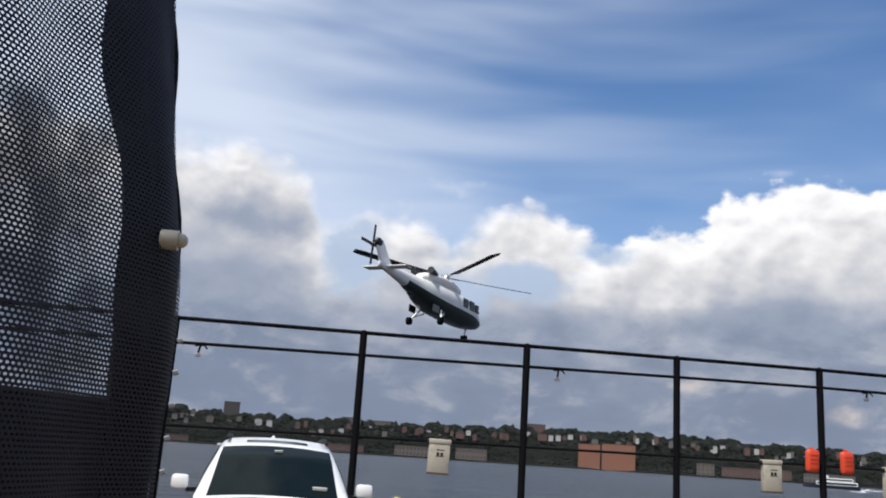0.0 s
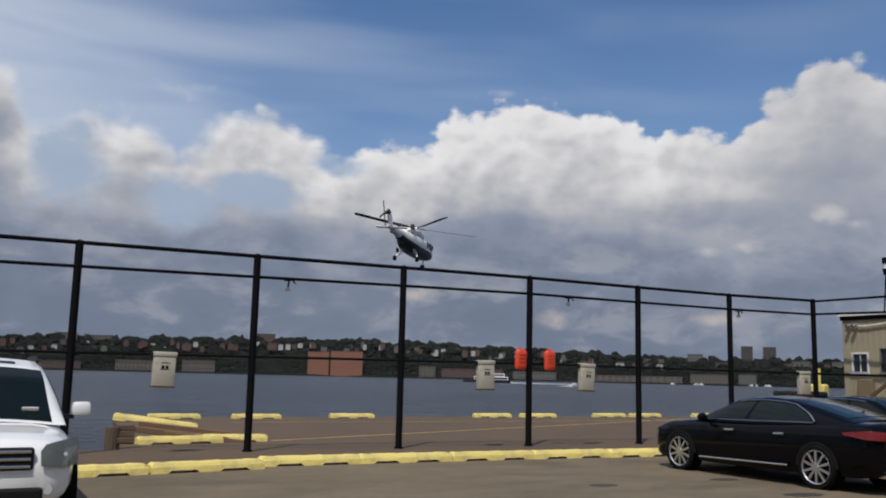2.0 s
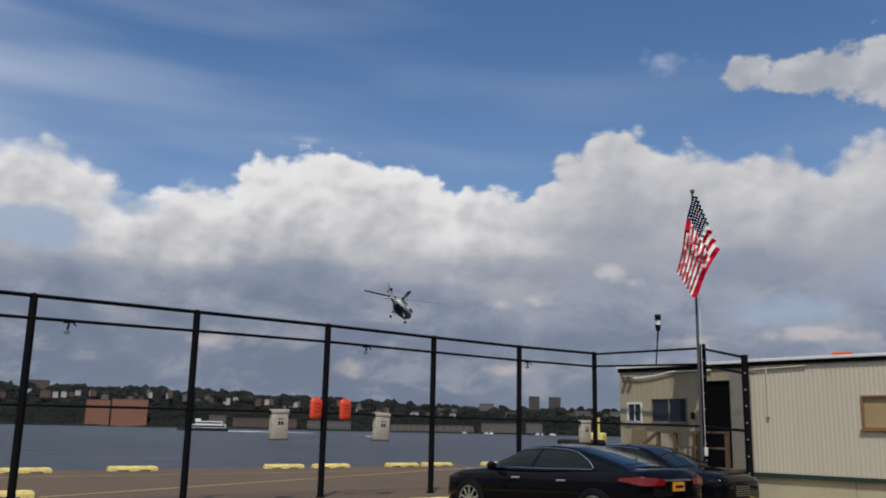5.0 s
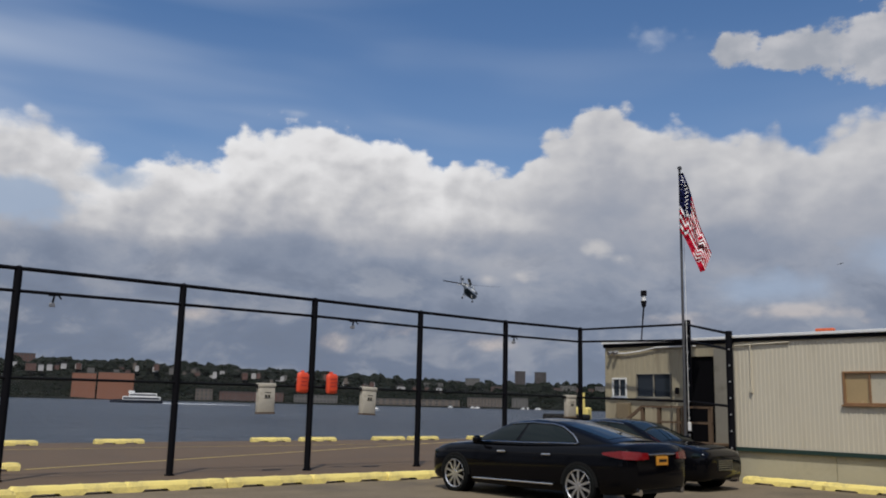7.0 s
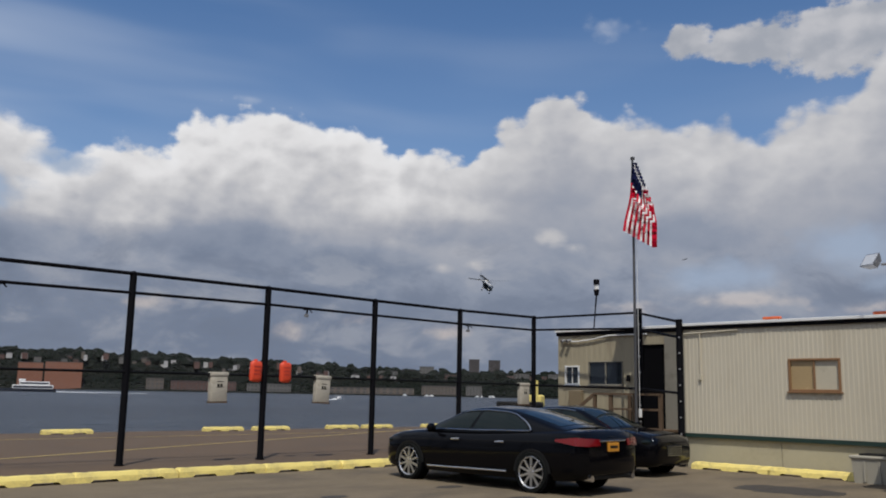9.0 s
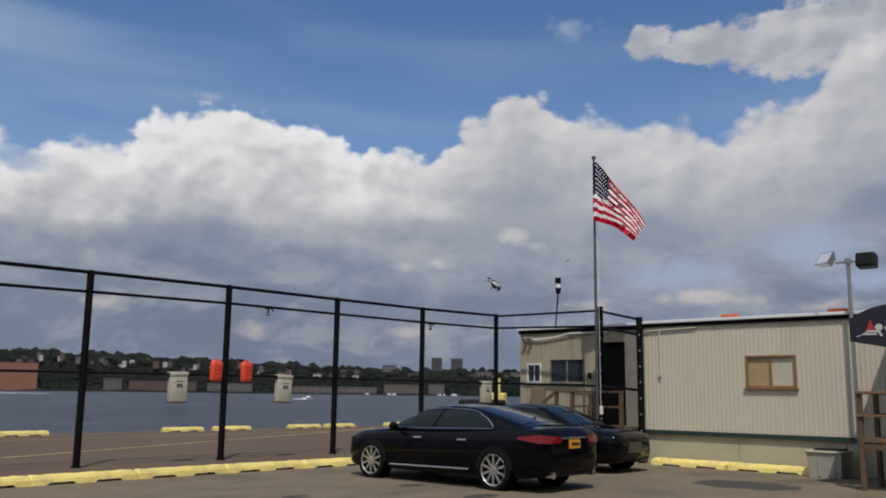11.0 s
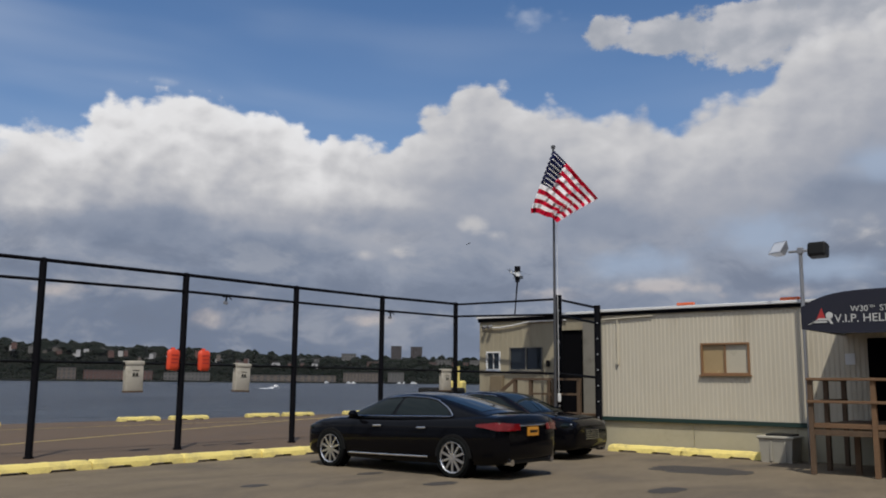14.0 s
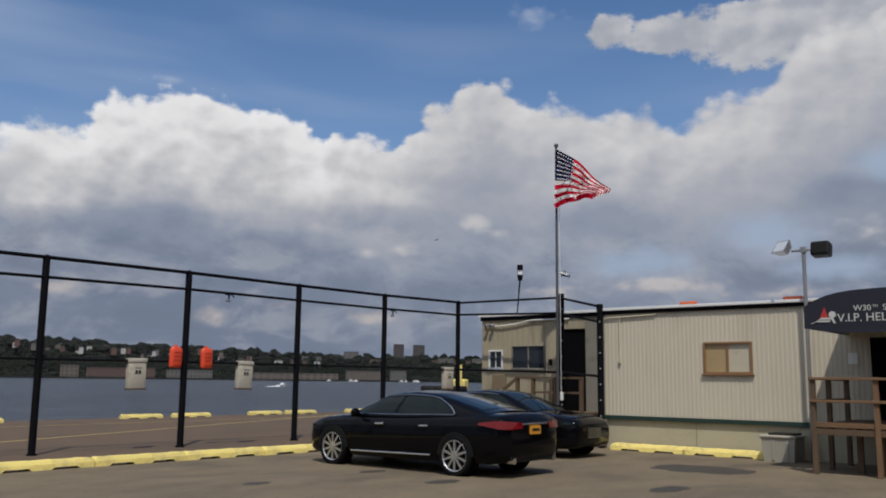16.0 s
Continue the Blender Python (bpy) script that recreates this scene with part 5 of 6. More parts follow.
part("rail_end", ball(tube(B(), (-0.268, 1.84, 2.05), (-0.232, 1.84, 2.05), 0.021, n=14), (-0.228, 1.84, 2.05), 0.016, sub=2), PALE_PANE, near_f, "cream rail end cap", smooth=True)
for k in range(9):
    z = 1.30 + 0.07 * k
    part("tie", tube(B(), (-0.225, 2.00, z), (-0.215, 2.0, z + 0.004), 0.006, n=6), GREY_STEEL, near_f)

# ---------------------------------------------------------------- far shore
RIDGE = [(-40, 58), (-6, 64), (0, 54), (4, 56), (9, 60), (12, 66), (16, 64), (20, 68), (24, 70), (28, 66), (33, 60), (37, 54), (41, 44), (45, 42), (52, 40), (70, 44), (100, 50)]


def ridge(b):
    return lerp_rows(RIDGE, b)[0]


SHORE = 1450.0
rows = []
bs = [-40 + 1.0 * i for i in range(141)]
for d, f in ((SHORE, -0.02), (SHORE + 4, 0.02), (SHORE + 40, 0.08), (SHORE + 75, 0.35), (SHORE + 120, 0.62), (SHORE + 170, 0.74), (SHORE + 600, 0.72)):
    rows.append([polar(b, d + 12 * noise.noise(Vector((b * 0.25, 0, 3))), RIVER_Z + f * ridge(b) + (4 * noise.noise(Vector((b * 0.4, d * 0.01, 0))) if f > 0.1 else 0) + 1.2) for b in bs])
bm = grid_faces(B(), rows)
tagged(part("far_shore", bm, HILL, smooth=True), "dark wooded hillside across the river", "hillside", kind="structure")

rnd = random.Random(7)
# woods: uneven clumps of leaves on the slope
bm = B()
verts, faces = [], []
tmpl = bmesh.new()
bmesh.ops.create_icosphere(tmpl, subdivisions=2, radius=1.0)
tv = [v.co.copy() for v in tmpl.verts]
tf = [[v.index for v in f.verts] for f in tmpl.faces]
tmpl.free()
for i in range(9500):
    b = rnd.uniform(-12, 66)
    k = rnd.random()
    d = SHORE + 12 + 165 * k
    gz = RIVER_Z + ridge(b) * max(0.03, min(0.74, 0.08 + (d - SHORE - 40) / 100 * 0.62))
    r = rnd.uniform(2.4, 5.4) * (0.8 + 0.4 * (k > 0.7))
    if rnd.random() < 0.22 and k > 0.5:
        r *= 1.75
    c = polar(b, d, gz + r * 0.7)
    n0 = len(verts)
    sx, sz = rnd.uniform(0.8, 1.5), rnd.uniform(0.7, 1.15)
    seed = rnd.uniform(0, 99)
    for v in tv:
        q = 1 + 0.7 * noise.noise(v * 2.2 + Vector((seed, 0, 0)))
        verts.append((c.x + v.x * r * sx * q, c.y + v.y * r * q, c.z + v.z * r * sz * q))
    faces += [[n0 + a for a in t] for t in tf]
me = bpy.data.meshes.new("woods")
me.from_pydata(verts, [], faces)
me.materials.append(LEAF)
tagged(new("woods", me), "dark green woods on the far bank", "woods", kind="stuff")
bm.free()


def far_block(name, b, width, z0, z1, d, mat, label, depth=14.0, gable=False, windows=(0, 0), roof_mat=None, cat="building", group=""):
    """A building facing the river; windows: columns, rows."""
    h = thing(name, Matrix.Translation(polar(b, d, z0 + RIVER_Z)) @ pose(0, 0, 0, 0, 0, -b), label, cat, group)
    hh = z1 - z0
    part("wall", box(B(), -width / 2, width / 2, 0, depth, -4, hh), mat, h)
    if gable:
        bm = B()
        e = 0.5
        prism(bm, [(-width / 2 - e, -e, hh), (width / 2 + e, -e, hh), (0, -e, hh + width * 0.28)], (0, depth + 2 * e, 0))
        part("roof", bm, roof_mat or ROOF_GREY, h)
    else:
        part("roof", box(B(), -width / 2 - 0.3, width / 2 + 0.3, -0.3, depth + 0.3, hh, hh + 0.7), roof_mat or ROOF_GREY, h)
    nc, nr = windows
    if nc:
        wv, wf = [], []
        for i in range(nc):
            for j in range(nr):
                cx, cz = -width / 2 + width * (i + 0.5) / nc, hh * (j + 0.55) / nr
                a, c = width / nc * 0.26, hh / nr * 0.26
                win = part("window", box(B(), cx - a, cx + a, -0.15, 0.02, cz - c, cz + c), FAR_GLASS, h)
    return h


# ridge-top houses
for i in range(96):
    b = -6 + 48 * (i + rnd.uniform(-1.4, 1.4)) / 96 + (0 if i % 5 else 1.0)
    wd = rnd.uniform(5, 10) if i % 6 else rnd.uniform(11, 17)
    base = ridge(b) * 0.78 + rnd.uniform(-15, 2.0)
    mat, nm = rnd.choice(((HOUSE_WHITE, "white"), (HOUSE_RED, "dark red"), (HOUSE_TAN, "tan"), (HOUSE_WHITE, "pale"), (HOUSE_RED, "red-brick"), (HOUSE_GREY, "grey")))
    far_block("house", b, wd, base, base + rnd.uniform(4, 7), SHORE + rnd.uniform(85, 130), mat, nm + " house on the ridge across the river", 12, rnd.random() < 0.8, (0, 0),
              cat="house", group="ridge houses")
# larger landmarks
far_block("apartment_tower", -2.05, 27, 34, 74, SHORE + 150, TOWER_BROWN, "dark brown apartment tower on the ridge", windows=(5, 10))
far_block("apartment_block", 5.45, 34, 40, 62, SHORE + 150, HOUSE_TAN, "tan apartment block on the ridge", windows=(7, 4))
far_block("apartment_block", 7.25, 42, 40, 59, SHORE + 150, HOUSE_TAN, "tan apartment block with stepped roof", windows=(8, 4))
far_block("apartment_block", 13.35, 26, 40, 62, SHORE + 150, HOUSE_RED, "red-brick apartment block on the ridge", windows=(5, 4))
far_block("apartment_block", 17.25, 32, 40, 71, SHORE + 150, HOUSE_RED, "tall red-brick apartment block on the ridge", windows=(6, 6))
wh1 = far_block("warehouse", 20.6, 34, 3, 39, SHORE + 6, BRICK_FAR, "orange-brown brick warehouse by the water", 40, group="brick warehouse")
wh2 = far_block("warehouse", 22.4, 52, 3, 41, SHORE + 6, BRICK_FAR, "orange-brown brick warehouse by the water", 40, group="brick warehouse")
far_block("waterfront_block", 40.75, 150, 2, 12, SHORE + 6, HOUSE_TAN, "long low tan building on the waterfront", 30, windows=(14, 2))
far_block("waterfront_block", 45.45, 64, 2, 17, SHORE + 6, HOUSE_TAN, "tan waterfront apartment block", 30, windows=(12, 4))
far_block("waterfront_block", 47.55, 26, 2, 18, SHORE + 8, HOUSE_GREY, "grey waterfront block across the river", 30, windows=(5, 5))
far_block("waterfront_block", 27.6, 26, 2, 20, SHORE + 6, HOUSE_TAN, "ruined tan waterfront building", 20, windows=(4, 3))
far_block("waterfront_block", 30.5, 100, 2, 17, SHORE + 8, HOUSE_RED, "low red-brown row by the waterfront", 20, windows=(18, 3))
far_block("waterfront_block", 34.5, 70, 2, 15, SHORE + 8, HOUSE_GREY, "low grey row by the waterfront", 20, windows=(12, 2))
for b, wd, z in ((-6, 80, 12), (-1, 60, 9), (5, 70, 14), (9.5, 60, 18), (13.2, 50, 20)):
    far_block("waterfront_block", b, wd, 2, z, SHORE + 8, HOUSE_TAN if b > 8 else HOUSE_RED, "low weathered waterfront building", 20, windows=(10, 2))
far_block("apartment_tower", 47.55, 19, 30, 67, SHORE + 160, TOWER_BROWN, "dark twin apartment tower", windows=(4, 8), group="twin towers")
far_block("apartment_tower", 48.85, 21, 30, 66, SHORE + 160, TOWER_BROWN, "dark twin apartment tower", windows=(4, 8), group="twin towers")
far_block("apartment_block", 44.5, 26, 26, 52, SHORE + 150, HOUSE_GREY, "grey apartment block on the ridge", windows=(5, 5))
far_block("apartment_block", 43.3, 22, 26, 47, SHORE + 150, TOWER_BROWN, "dark apartment block on the ridge", windows=(5, 4))
for i, b in enumerate((49.8, 50.6, 51.6, 52.7, 46.2, 42.0)):
    far_block("apartment_block", b, 22 + 6 * (i % 3), 22, 38 + 4 * (i % 2), SHORE + 130, HOUSE_GREY if i % 2 else HOUSE_RED, "low apartment block on the far ridge", windows=(5, 3))
# marina pilings and small moored boats by the far bank
for i in range(26):
    b = rnd.choice((rnd.uniform(-3, 4), rnd.uniform(42, 51)))
    h = thing("moored_boat", Matrix.Translation(polar(b, SHORE - rnd.uniform(12, 40), RIVER_Z)) @ pose(0, 0, 0, 0, 0, rnd.uniform(0, 180)), "small white boat moored at the far bank", "boat", "moored boats")
    part("hull", prism(B(), [(-4, -1.2, -0.2), (3, -1.2, -0.2), (5.5, 0, -0.2), (3, 1.2, -0.2), (-4, 1.2, -0.2)], (0, 0, 1.6)), BOAT_WHITE, h)
    part("cabin", box(B(), -2, 1.6, -0.9, 0.9, 1.4, 3.0, 0.2), BOAT_WHITE, h)


def hull(length, beam, top):
    bm = B()
    rows = []
    for f in (0.0, 0.15, 0.5, 0.75, 0.9, 1.0):
        wd = beam / 2 * (1 if f < 0.6 else max(0.03, 1 - ((f - 0.6) / 0.4) ** 1.8))
        y = -length / 2 + length * f
        rows.append([(-wd, y, top * (1 + 0.25 * max(0, f - 0.5))), (-wd * 0.85, y, -0.4), (wd * 0.85, y, -0.4), (wd, y, top * (1 + 0.25 * max(0, f - 0.5)))])
    return grid_faces(bm, rows, True, True)


def wake_mesh(length, w0, w1):
    bm = B()
    n = 40
    rows = []
    for i in range(n + 1):
        f = i / n
        hw = (w0 + (w1 - w0) * f) * (0.8 + 0.35 * noise.noise(Vector((i * 0.7, 1, 0))))
        rows.append([(-hw, -length * f, 0.05), (-hw * 0.4, -length * f, 0.35 * (1 - f) + 0.15), (hw * 0.4, -length * f, 0.35 * (1 - f) + 0.15), (hw, -length * f, 0.05)])
    return grid_faces(bm, rows)


ferry = thing("ferry", Matrix.Translation(polar(34, 640, RIVER_Z)), "white passenger ferry with dark window bands and a wake", "ferry")
part("hull", hull(34, 8, 1.9), BOAT_DARK, ferry, "dark hull")
part("deckhouse", box(B(), -3.4, 3.4, -15.5, 9, 1.9, 4.4, 0.3), BOAT_WHITE, ferry, "white lower deckhouse")
part("upper_deck", box(B(), -3.0, 3.0, -13, 5, 4.4, 6.6, 0.3), BOAT_WHITE, ferry, "white upper deck")
part("wheelhouse", box(B(), -1.8, 1.8, 1.5, 5.5, 6.6, 8.2, 0.3), BOAT_WHITE, ferry)
for z0, z1, y0, y1, hw in ((2.5, 3.8, -14.8, 8.4, 3.43), (5.0, 6.0, -12.4, 4.4, 3.03)):
    part("window_band", box(B(), -hw, hw, y0, y1, z0, z1), BOAT_DARK, ferry, "dark window band")
part("wake", wake_mesh(75, 3.0, 8.0), FOAM, ferry, "white foam wake")
launch = thing("motor_boat", Matrix.Translation(polar(39, 420, RIVER_Z)), "small white motor boat on the river", "boat")
part("hull", hull(6.5, 2.2, 0.8), BOAT_WHITE, launch)
part("cabin", box(B(), -0.7, 0.7, -0.6, 1.2, 0.8, 1.6, 0.2), BOAT_WHITE, launch)
part("wake", wake_mesh(14, 0.5, 1.1), FOAM, launch, "white foam wake")


def bird():
    bd = thing("bird", pose(0, 0, 0), "small dark bird gliding over the river", "bird")
    part("body", ball(B(), (0, 0, 0), 0.16, (0.6, 2.2, 0.6), 1), BIRD, bd)
    for s in (-1, 1):
        part("wing", prism(B(), [(0, 0.15, 0), (s * 0.45, 0.10, 0.12), (s * 0.95, -0.12, 0.02), (s * 0.4, -0.16, 0.10), (0, -0.18, 0)], (0, 0, 0.03)), BIRD, bd)
    return bd


gull = bird()

# ---------------------------------------------------------------- helicopter
def heli_surface(rows, steps=40, n=26, p=2.6):
    lo, hi = rows[0][0], rows[-1][0]
    return [hull_ring(lo + (hi - lo) * i / steps, *lerp_rows(rows, lo + (hi - lo) * i / steps), n=n, p=p) for i in range(steps + 1)]


FUSE = [(-7.9, 0.07, -1.40, -1.18), (-7.2, 0.19, -1.58, -1.08), (-5.5, 0.33, -1.80, -1.04), (-4.0, 0.54, -2.12, -0.98), (-2.8, 0.86, -2.52, -0.90), (-1.5, 1.04, -2.78, -0.82),
        (0.0, 1.07, -2.82, -0.78), (2.2, 1.06, -2.80, -0.82), (3.0, 0.98, -2.74, -1.00), (3.7, 0.82, -2.66, -1.35), (4.3, 0.60, -2.54, -1.66), (4.75, 0.34, -2.40, -1.86), (4.95, 0.08, -2.22, -2.05)]
heli = thing("helicopter", pose(0, 60, 12), "white twin-engine helicopter with dark belly, wheels down, climbing away", "helicopter")
rings = heli_surface(FUSE)
part("fuselage", grid_faces(B(), rings, True, True), HELI_WHITE, heli, "white upper fuselage and tail boom", smooth=True)


def skin_patch(i0, i1, keep, off):
    """Part of the fuselage skin, pushed out; keep(height over the middle, half height) says which ring points."""
    rows = []
    for r in rings[i0:i1 + 1]:
        zc = sum(p[2] for p in r) / len(r)
        sel = [p for p in r if keep(p[2] - zc, max(q[2] for q in r) - zc)]
        rows.append([(p[0] * (1 + off), p[1], zc + (p[2] - zc) * (1 + off)) for p in sorted(sel, key=lambda q: math.atan2(q[0], zc - q[2]))])
    n = min(len(r) for r in rows)
    return grid_faces(B(), [r[:n] for r in rows])


part("belly", skin_patch(9, 40, lambda h, half: h < -0.1 * half, 0.03), HELI_DARK, heli, "dark green-black belly", smooth=True)
for s in (-1, 1):
    for y0, y1, z0, z1 in ((2.55, 3.05, -1.72, -1.20), (1.75, 2.40, -1.75, -1.12), (0.85, 1.55, -1.75, -1.15)):
        part("side_window", box(B(), min(s * 1.0, s * 1.075), max(s * 1.0, s * 1.075), y0, y1, z0, z1, 0.03), CAR_GLASS, heli, "dark cabin window")
ws = B()
grid_faces(ws, [[(x, y, z) for x in (-0.62, -0.3, 0, 0.3, 0.62)] for y, z in ((3.15, -1.03), (3.6, -1.22), (4.05, -1.48))])
part("windscreen", ws, CAR_GLASS, heli, "dark windscreen", smooth=True)
cow = heli_surface([(-3.4, 0.30, -1.0, -0.75), (-2.8, 0.62, -1.0, -0.42), (-1.6, 0.78, -1.0, -0.25), (0.2, 0.76, -1.0, -0.22), (1.1, 0.60, -1.0, -0.38), (1.7, 0.32, -1.0, -0.72)], 18, 20, 3.0)
part("cowling", grid_faces(B(), cow, True, True), HELI_WHITE, heli, "white engine cowling", smooth=True)
for s in (-1, 1):
    part("exhaust", tube(B(), (s * 0.48, -2.2, -0.42), (s * 0.66, -3.1, -0.34), 0.20, 0.22, 14), HELI_BLADE, heli, "black exhaust pipe")
    gear = new("main_gear")
    gear.parent = heli
    part("leg", tube(B(), (s * 0.80, -1.5, -2.6), (s * 1.16, -2.0, -3.35), 0.07), HELI_WHITE, gear)
    part("strut", tube(B(), (s * 0.75, -1.0, -2.7), (s * 1.1, -1.95, -3.2), 0.04), HELI_WHITE, gear)
    part("tyre", tube(B(), (s * 1.05, -2.05, -3.42), (s * 1.28, -2.05, -3.42), 0.25, n=18), TYRE, gear)
    part("gear_door", box(B(), min(s * 0.86, s * 0.90), max(s * 0.86, s * 0.90), -2.7, -1.9, -2.92, -2.45, 0.015), HELI_DARK, heli, "open gear door")
    part("stabilizer", box(B(), min(0, s * 1.53), max(0, s * 1.53), -7.35, -6.65, -1.34, -1.27, 0.02), HELI_WHITE, heli, "white horizontal stabilizer")
ng = new("nose_gear")
ng.parent = heli
part("leg", tube(B(), (0, 3.4, -2.6), (0, 3.3, -3.3), 0.06), HELI_WHITE, ng)
for s in (-1, 1):
    part("tyre", tube(B(), (s * 0.06, 3.3, -3.36), (s * 0.18, 3.3, -3.36), 0.19, n=16), TYRE, ng)
fin = B()
prism(fin, [(-0.07, -6.6, -1.15), (-0.07, -7.75, -1.35), (-0.07, -8.55, 0.05), (-0.07, -7.85, 0.10)], (0.14, 0, 0))
part("fin", fin, HELI_WHITE, heli, "white swept tail fin")
part("tail_gearbox", tube(ball(B(), (0.0, -8.2, -0.10), 0.24, (0.8, 1.4, 1.1)), (0.0, -8.1, -0.2), (-0.45, -8.1, -0.2), 0.10), HELI_BLADE, heli, "dark tail gearbox")
part("belly_pod", ball(B(), (0, -4.1, -2.12), 0.24, (0.8, 1.8, 0.8)), HELI_DARK, heli, smooth=True)
part("mast", tube(B(), (0, 0, -0.4), (0, 0, 0.05), 0.16, 0.12, 12), GREY_STEEL, heli)
rotor = new("main_rotor")
rotor.parent = heli
part("hub", tube(tube(B(), (0, 0, -0.06), (0, 0, 0.16), 0.30, 0.22, 16), (0, 0, 0.1), (0, 0, 0.24), 0.12), GREY_STEEL, rotor)
for k in range(4):
    bl = B()
    rows = []
    for r_ in (0.35, 0.9, 1.1, 3.5, 6.3, 6.7):
        ch = 0.08 if r_ < 1.0 else (0.26 if r_ < 6.5 else 0.16)
        z = 0.02 + 0.035 * r_ + 0.002 * r_ * r_
        rows.append([(r_, -ch * 1.3, z - 0.075), (r_, -ch * 0.2, z + 0.022), (r_, ch * 1.1, z + 0.06), (r_, 0.0, z - 0.018)])
    grid_faces(bl, rows, True, True)
    o = part("blade", bl, HELI_BLADE, rotor, "long black rotor blade")
    o.matrix_local = pose(0, 0, 0, 0, 0, 90 * k)
tail_rotor = new("tail_rotor")
tail_rotor.parent = heli
tail_rotor.location = (-0.45, -8.1, -0.2)
part("hub", tube(B(), (-0.06, 0, 0), (0.06, 0, 0), 0.14, n=12), GREY_STEEL, tail_rotor)
for k in range(4):
    o = part("blade", box(B(), -0.02, 0.02, -0.09, 0.09, 0.1, 1.22, 0.01), HELI_BLADE, tail_rotor, "short black blade")
    o.matrix_local = pose(0, 0, 0, 90 * k, 0, 0)

# ---------------------------------------------------------------- flag in rigid patches of cloth
FLAG_H, FLAG_F, NROW, NCOL = 1.83, 3.05, 13, 20
FLAG_TOP = Vector((22.55, 14.20, 8.70))
flag = thing("flag", Matrix.Translation(FLAG_TOP), "red and white striped flag with a starred blue canton", "flag")
pw, ph = FLAG_F / NCOL, FLAG_H / NROW


def patch_mesh(name, mats, star):
    bm = B()
    a, b = pw * 0.5 * 1.12, ph * 0.5 * 1.05
    nx = 3
    vs = [[bm.verts.new((-a + 2 * a * i / nx, z, 0)) for i in range(nx + 1)] for z in (-b, b)]
    for i in range(nx):
        bm.faces.new((vs[0][i], vs[0][i + 1], vs[1][i + 1], vs[1][i]))
    bmesh.ops.solidify(bm, geom=bm.faces[:], thickness=0.004)
    if star:
        for sz in (0.006, -0.009):
            pts = []
            for k in range(10):
                r_ = 0.028 if k % 2 == 0 else 0.013
                pts.append(bm.verts.new((r_ * math.sin(k * math.pi / 5), r_ * math.cos(k * math.pi / 5), sz)))
            f = bm.faces.new(pts)
            f.material_index = 1
    me = mesh_of(name, bm, mats)
    return me


PATCH = {"red": patch_mesh("cloth_patch", [FLAG_RED], False), "white": patch_mesh("cloth_patch", [FLAG_WHITE], False),
         "blue": patch_mesh("cloth_patch", [FLAG_BLUE, FLAG_WHITE], True)}
pieces = []
for i in range(NCOL):
    for j in range(NROW):
        kind_ = "blue" if j < 7 and i < 8 else ("red" if j % 2 == 0 else "white")
        o = new("cloth_patch", PATCH[kind_])
        o.parent = flag
        pieces.append((i, j, o))

# how the flag hangs: time; sideways and down, in metres, of the lower hoist corner, the upper fly corner and the lower fly corner
FLAG_ROWS = [(0, 0, 1.8, 0.6, 2.6, 0.2, 2.8), (1, -0.15, 1.8, 0.3, 2.6, -0.1, 2.8), (2, 0.1, 1.8, -0.5, 2.5, -0.2, 2.9),
             (3, -0.25, 2.0, 0.5, 1.9, 0.9, 3.4), (3.5, -0.16, 1.8, 0.28, 2.1, 0.22, 3.4), (4, 0.16, 1.65, -0.34, 2.1, -0.12, 3.25),
             (4.5, 0.52, 1.79, -0.95, 2.68, -0.6, 3.23), (5, 0.6, 1.71, -0.54, 2.28, -0.1, 2.98), (5.5, 0.2, 1.8, -0.1, 2.3, 0.3, 2.9),
             (6.2, -0.1, 1.8, 0.8, 2.4, 0.4, 2.8), (7, 0, 1.8, 0.7, 2.5, 0.5, 2.9), (7.5, 0, 1.79, 0.89, 2.68, 0.65, 3.02),
             (8, 0.1, 1.7, -0.2, 2.3, 0.3, 3.0), (8.5, 0.24, 1.75, -0.60, 2.35, 0.1, 2.95), (9, 0.50, 1.4, -0.25, 2.05, 0.62, 2.5),
             (9.5, 0, 1.79, 1.51, 2.04, 1.43, 2.42), (10, 0, 1.8, 1.7, 1.6, 1.4, 2.2), (10.8, 0, 1.8, 1.3, 2, 1.1, 2.4),
             (11.5, 0, 1.78, 1.5, 1.6, 1, 1.9), (12, 0, 1.76, 1.42, 1.46, 0.93, 1.58), (12.5, 0.46, 1.79, -0.55, 1.27, 0.19, 2.24),
             (13, -0.21, 1.67, 1.01, 2.21, 0.87, 2.75), (13.5, -0.24, 1.75, 1.64, 0.99, 0.97, 2.51), (14, -0.69, 1.88, 1.19, 1.49, 0, 2.18),
             (14.5, 0.45, 1.82, -1.42, 1.54, -0.82, 2.21), (15, 0.99, 1.82, -0.69, 1.07, 0.63, 2.19), (15.5, 0, 1.79, 1.99, 1.49, 1.27, 2.19),
             (16, -0.04, 1.76, 1.57, 1.34, 0.99, 1.52)]


def flag_basis():
    """Across and away, as seen from the parking lot."""
    away = Vector((FLAG_TOP.x, FLAG_TOP.y, 0)).normalized()
    across = Vector((away.y, -away.x, 0)).normalized()
    return across, away, Vector((0, 0, -1.03))


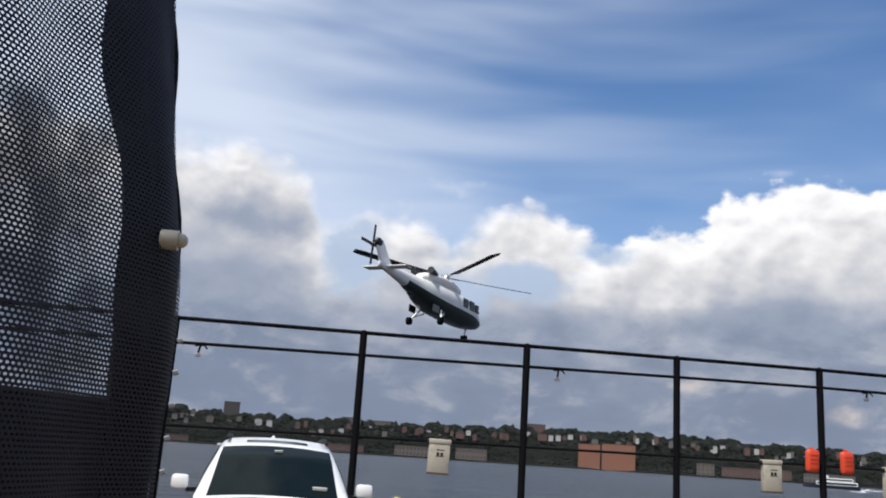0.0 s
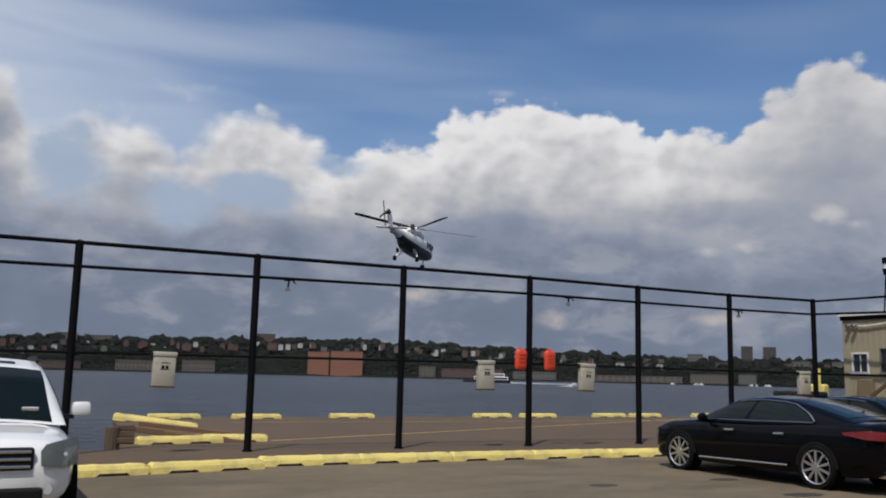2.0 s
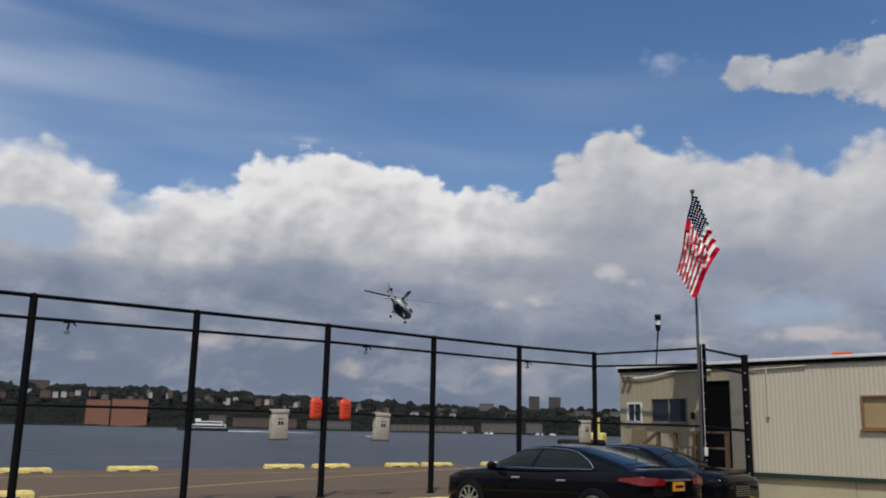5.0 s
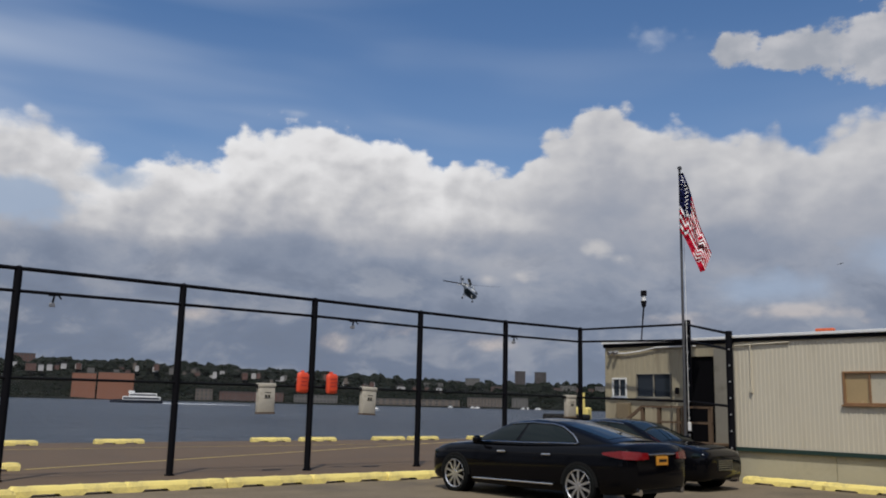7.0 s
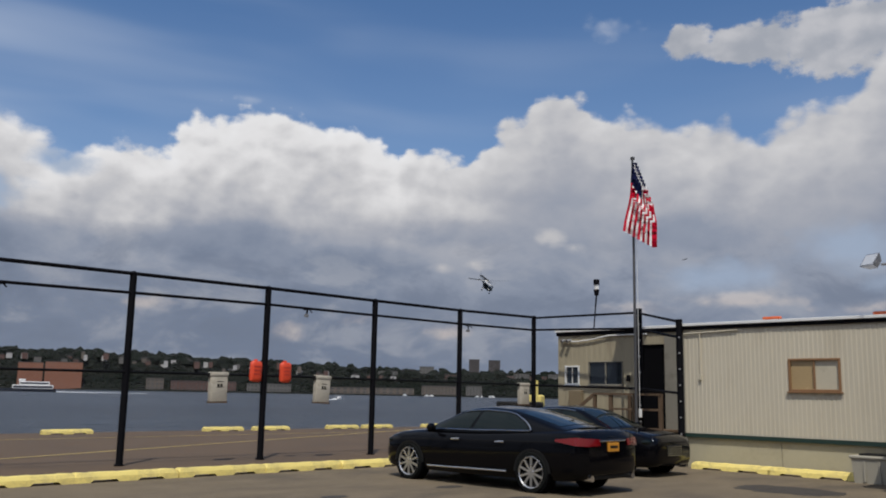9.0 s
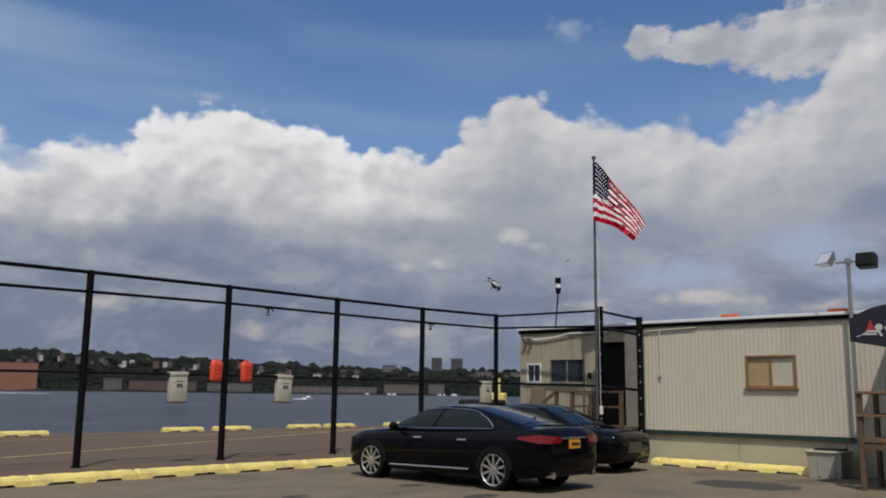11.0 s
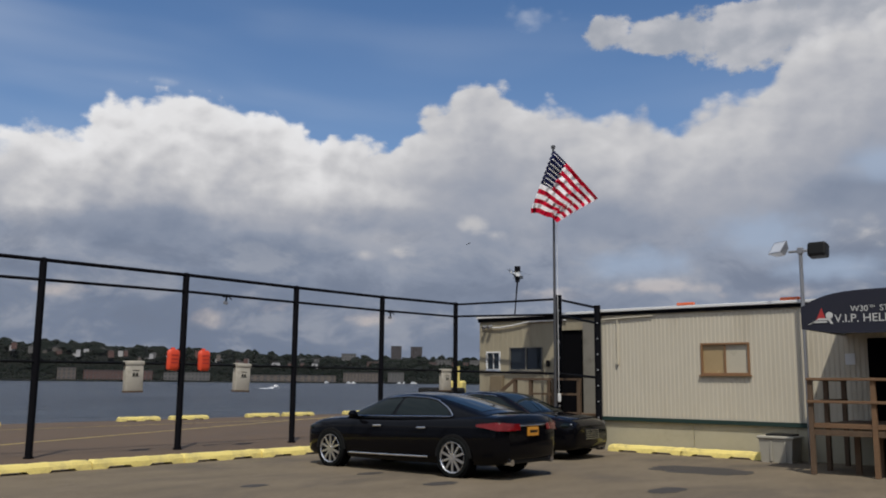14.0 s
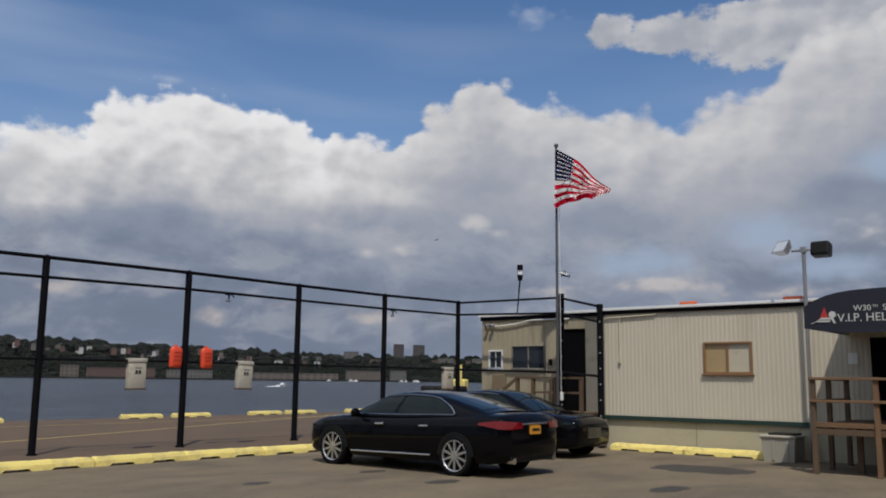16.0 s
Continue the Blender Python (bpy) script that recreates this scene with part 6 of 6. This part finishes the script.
def flag_point(row, u, v, t):
    """A place on the cloth: u along the fly, v down the hoist."""
    across, away, down = flag_basis()
    _, hx, hz, fx, fz, gx, gz = row
    u = max(u, 0.0) ** 1.25
    x = hx * v * (1 - u) + fx * u * (1 - v) + gx * u * v
    z = hz * v * (1 - u) + fz * u * (1 - v) + gz * u * v
    x += 0.07 * math.sin(5.5 * u + 2 * t) * u * (1 - 0.5 * v)
    z += 0.05 * math.sin(8.0 * u - 3 * t + 2 * v) * u - 0.09 * 4 * u * (1 - u)
    deep = 0.04 * math.sin(9.0 * u - 5 * t + 0.3 * v) * (0.3 + u) + 0.02 * math.sin(17 * u + 3 * t) * u - 0.15 * u
    return across * x + down * z + away * deep


def flag_pose(row, i, j, t):
    u, v = (i + 0.5) / NCOL, (j + 0.5) / NROW
    e = 0.02
    p = flag_point(row, u, v, t)
    fu = (flag_point(row, u + e, v, t) - flag_point(row, u - e, v, t)).normalized()
    hv = flag_point(row, u, v + e, t) - flag_point(row, u, v - e, t)
    nn = fu.cross(hv)
    away = flag_basis()[1]
    nn = -away - fu * fu.dot(-away) if nn.length < 1e-5 else nn.normalized()
    if nn.dot(away) > 0:
        nn = -nn
    nn = nn - away * 4
    nn = (nn - fu * nn.dot(fu)).normalized()
    m = Matrix((fu, nn.cross(fu), nn)).transposed().to_4x4()
    m.translation = p + Vector((0.06, -0.06, 0)) * 0.6 - away * (0.12 + 0.011 * j + 0.0015 * i)
    return m


# time, bearing, height in degrees, metres away, heading, pitch, bank
HELI_ROWS = [(0, 10.89, 11.45, 58.6, 41, -4, 1), (0.5, 16.06, 10.88, 66, 42, -4, 2), (1, 19.90, 10.36, 73.1, 42.7, -3, 2.3), (1.5, 23.56, 9.95, 81, 44, -2.5, 3.5),
             (2, 26.63, 9.55, 88.9, 45, -2, 4.5), (2.5, 29.13, 9.24, 98, 46, -2.5, 4.5), (3, 31.63, 9.07, 107.5, 47.6, -3, 4.4), (3.5, 33.67, 8.77, 118, 48.6, -4, 4),
             (4, 35.60, 8.65, 127, 50, -4, 5), (4.5, 37.43, 8.51, 137, 51.5, -3.5, 6), (5, 38.98, 8.36, 147, 53, -3, 6.5), (6.2, 42.38, 8.00, 182, 56, -3, 6),
             (7.5, 45.45, 7.66, 222, 58.5, -3, 5.5), (8, 46.57, 7.58, 240, 59.5, -3, 5), (8.5, 47.50, 7.53, 258, 60.5, -3, 5), (9, 48.39, 7.39, 276, 62, -4, 6),
             (9.5, 49.31, 7.35, 294, 64, -4, 7), (10.7, 51.03, 7.25, 340, 70, -5, 9), (12, 52.75, 7.18, 395, 77, -5, 10), (12.5, 53.43, 7.18, 415, 80, -5, 10),
             (14.5, 56.19, 7.06, 500, 92, -5, 9), (16, 58.36, 7.03, 560, 102, -5, 8)]
ROTOR_PHASE, ROTOR_RATE = 57.0, 1703.0
FERRY_ROWS = [(0.0, 34.6), (4.0, 28.3), (8.0, 22.1), (12.0, 15.8), (16.0, 9.6)]
LAUNCH_ROWS = [(0.0, 36.5, 470), (9.0, 38.9, 410), (12.5, 39.7, 390), (16.0, 40.2, 370)]
GULL_ROWS = [(0.0, 84.0, 9.5), (4.5, 74.0, 9.0), (8.0, 64.0, 8.8), (10.5, 57.0, 8.6), (12.0, 54.5, 8.6), (12.5, 53.9, 8.7), (14.5, 51.6, 9.0), (16.0, 49.9, 9.1)]


def motions():
    rows = []
    for t, b, el, d, hd, pi, bank in HELI_ROWS:
        p = polar(b, d * math.cos(radians(el)), 1.65 + d * math.sin(radians(el)))
        rows.append((t, pose(p.x, p.y, p.z, pi, bank, -hd)))
    walk(heli, rows)
    steps = range(0, 481)
    walk(rotor, [(k / 30, pose(0, 0, 0, 0, 0, ROTOR_PHASE + ROTOR_RATE * k / 30)) for k in steps])
    walk(tail_rotor, [(k / 30, pose(-0.45, -8.1, -0.2, 80 * k, 0, 0)) for k in steps])
    for i, j, o in pieces:
        walk(o, [(row[0], flag_pose(row, i, j, row[0])) for row in FLAG_ROWS])
    rows = []
    for t, b in FERRY_ROWS:
        p = polar(b, 640, RIVER_Z)
        rows.append((t, pose(p.x, p.y, p.z, 0, 0, 90 - b)))
    walk(ferry, rows)
    rows = []
    for t, b, d in LAUNCH_ROWS:
        p = polar(b, d, RIVER_Z)
        rows.append((t, pose(p.x, p.y, p.z, 0, 0, -70)))
    walk(launch, rows)
    rows = []
    for t, b, el in GULL_ROWS:
        p = polar(b, 240, 1.65 + 240 * math.tan(radians(el)))
        rows.append((t, pose(p.x, p.y, p.z, 0, 10, 80)))
    walk(gull, rows)


motions()
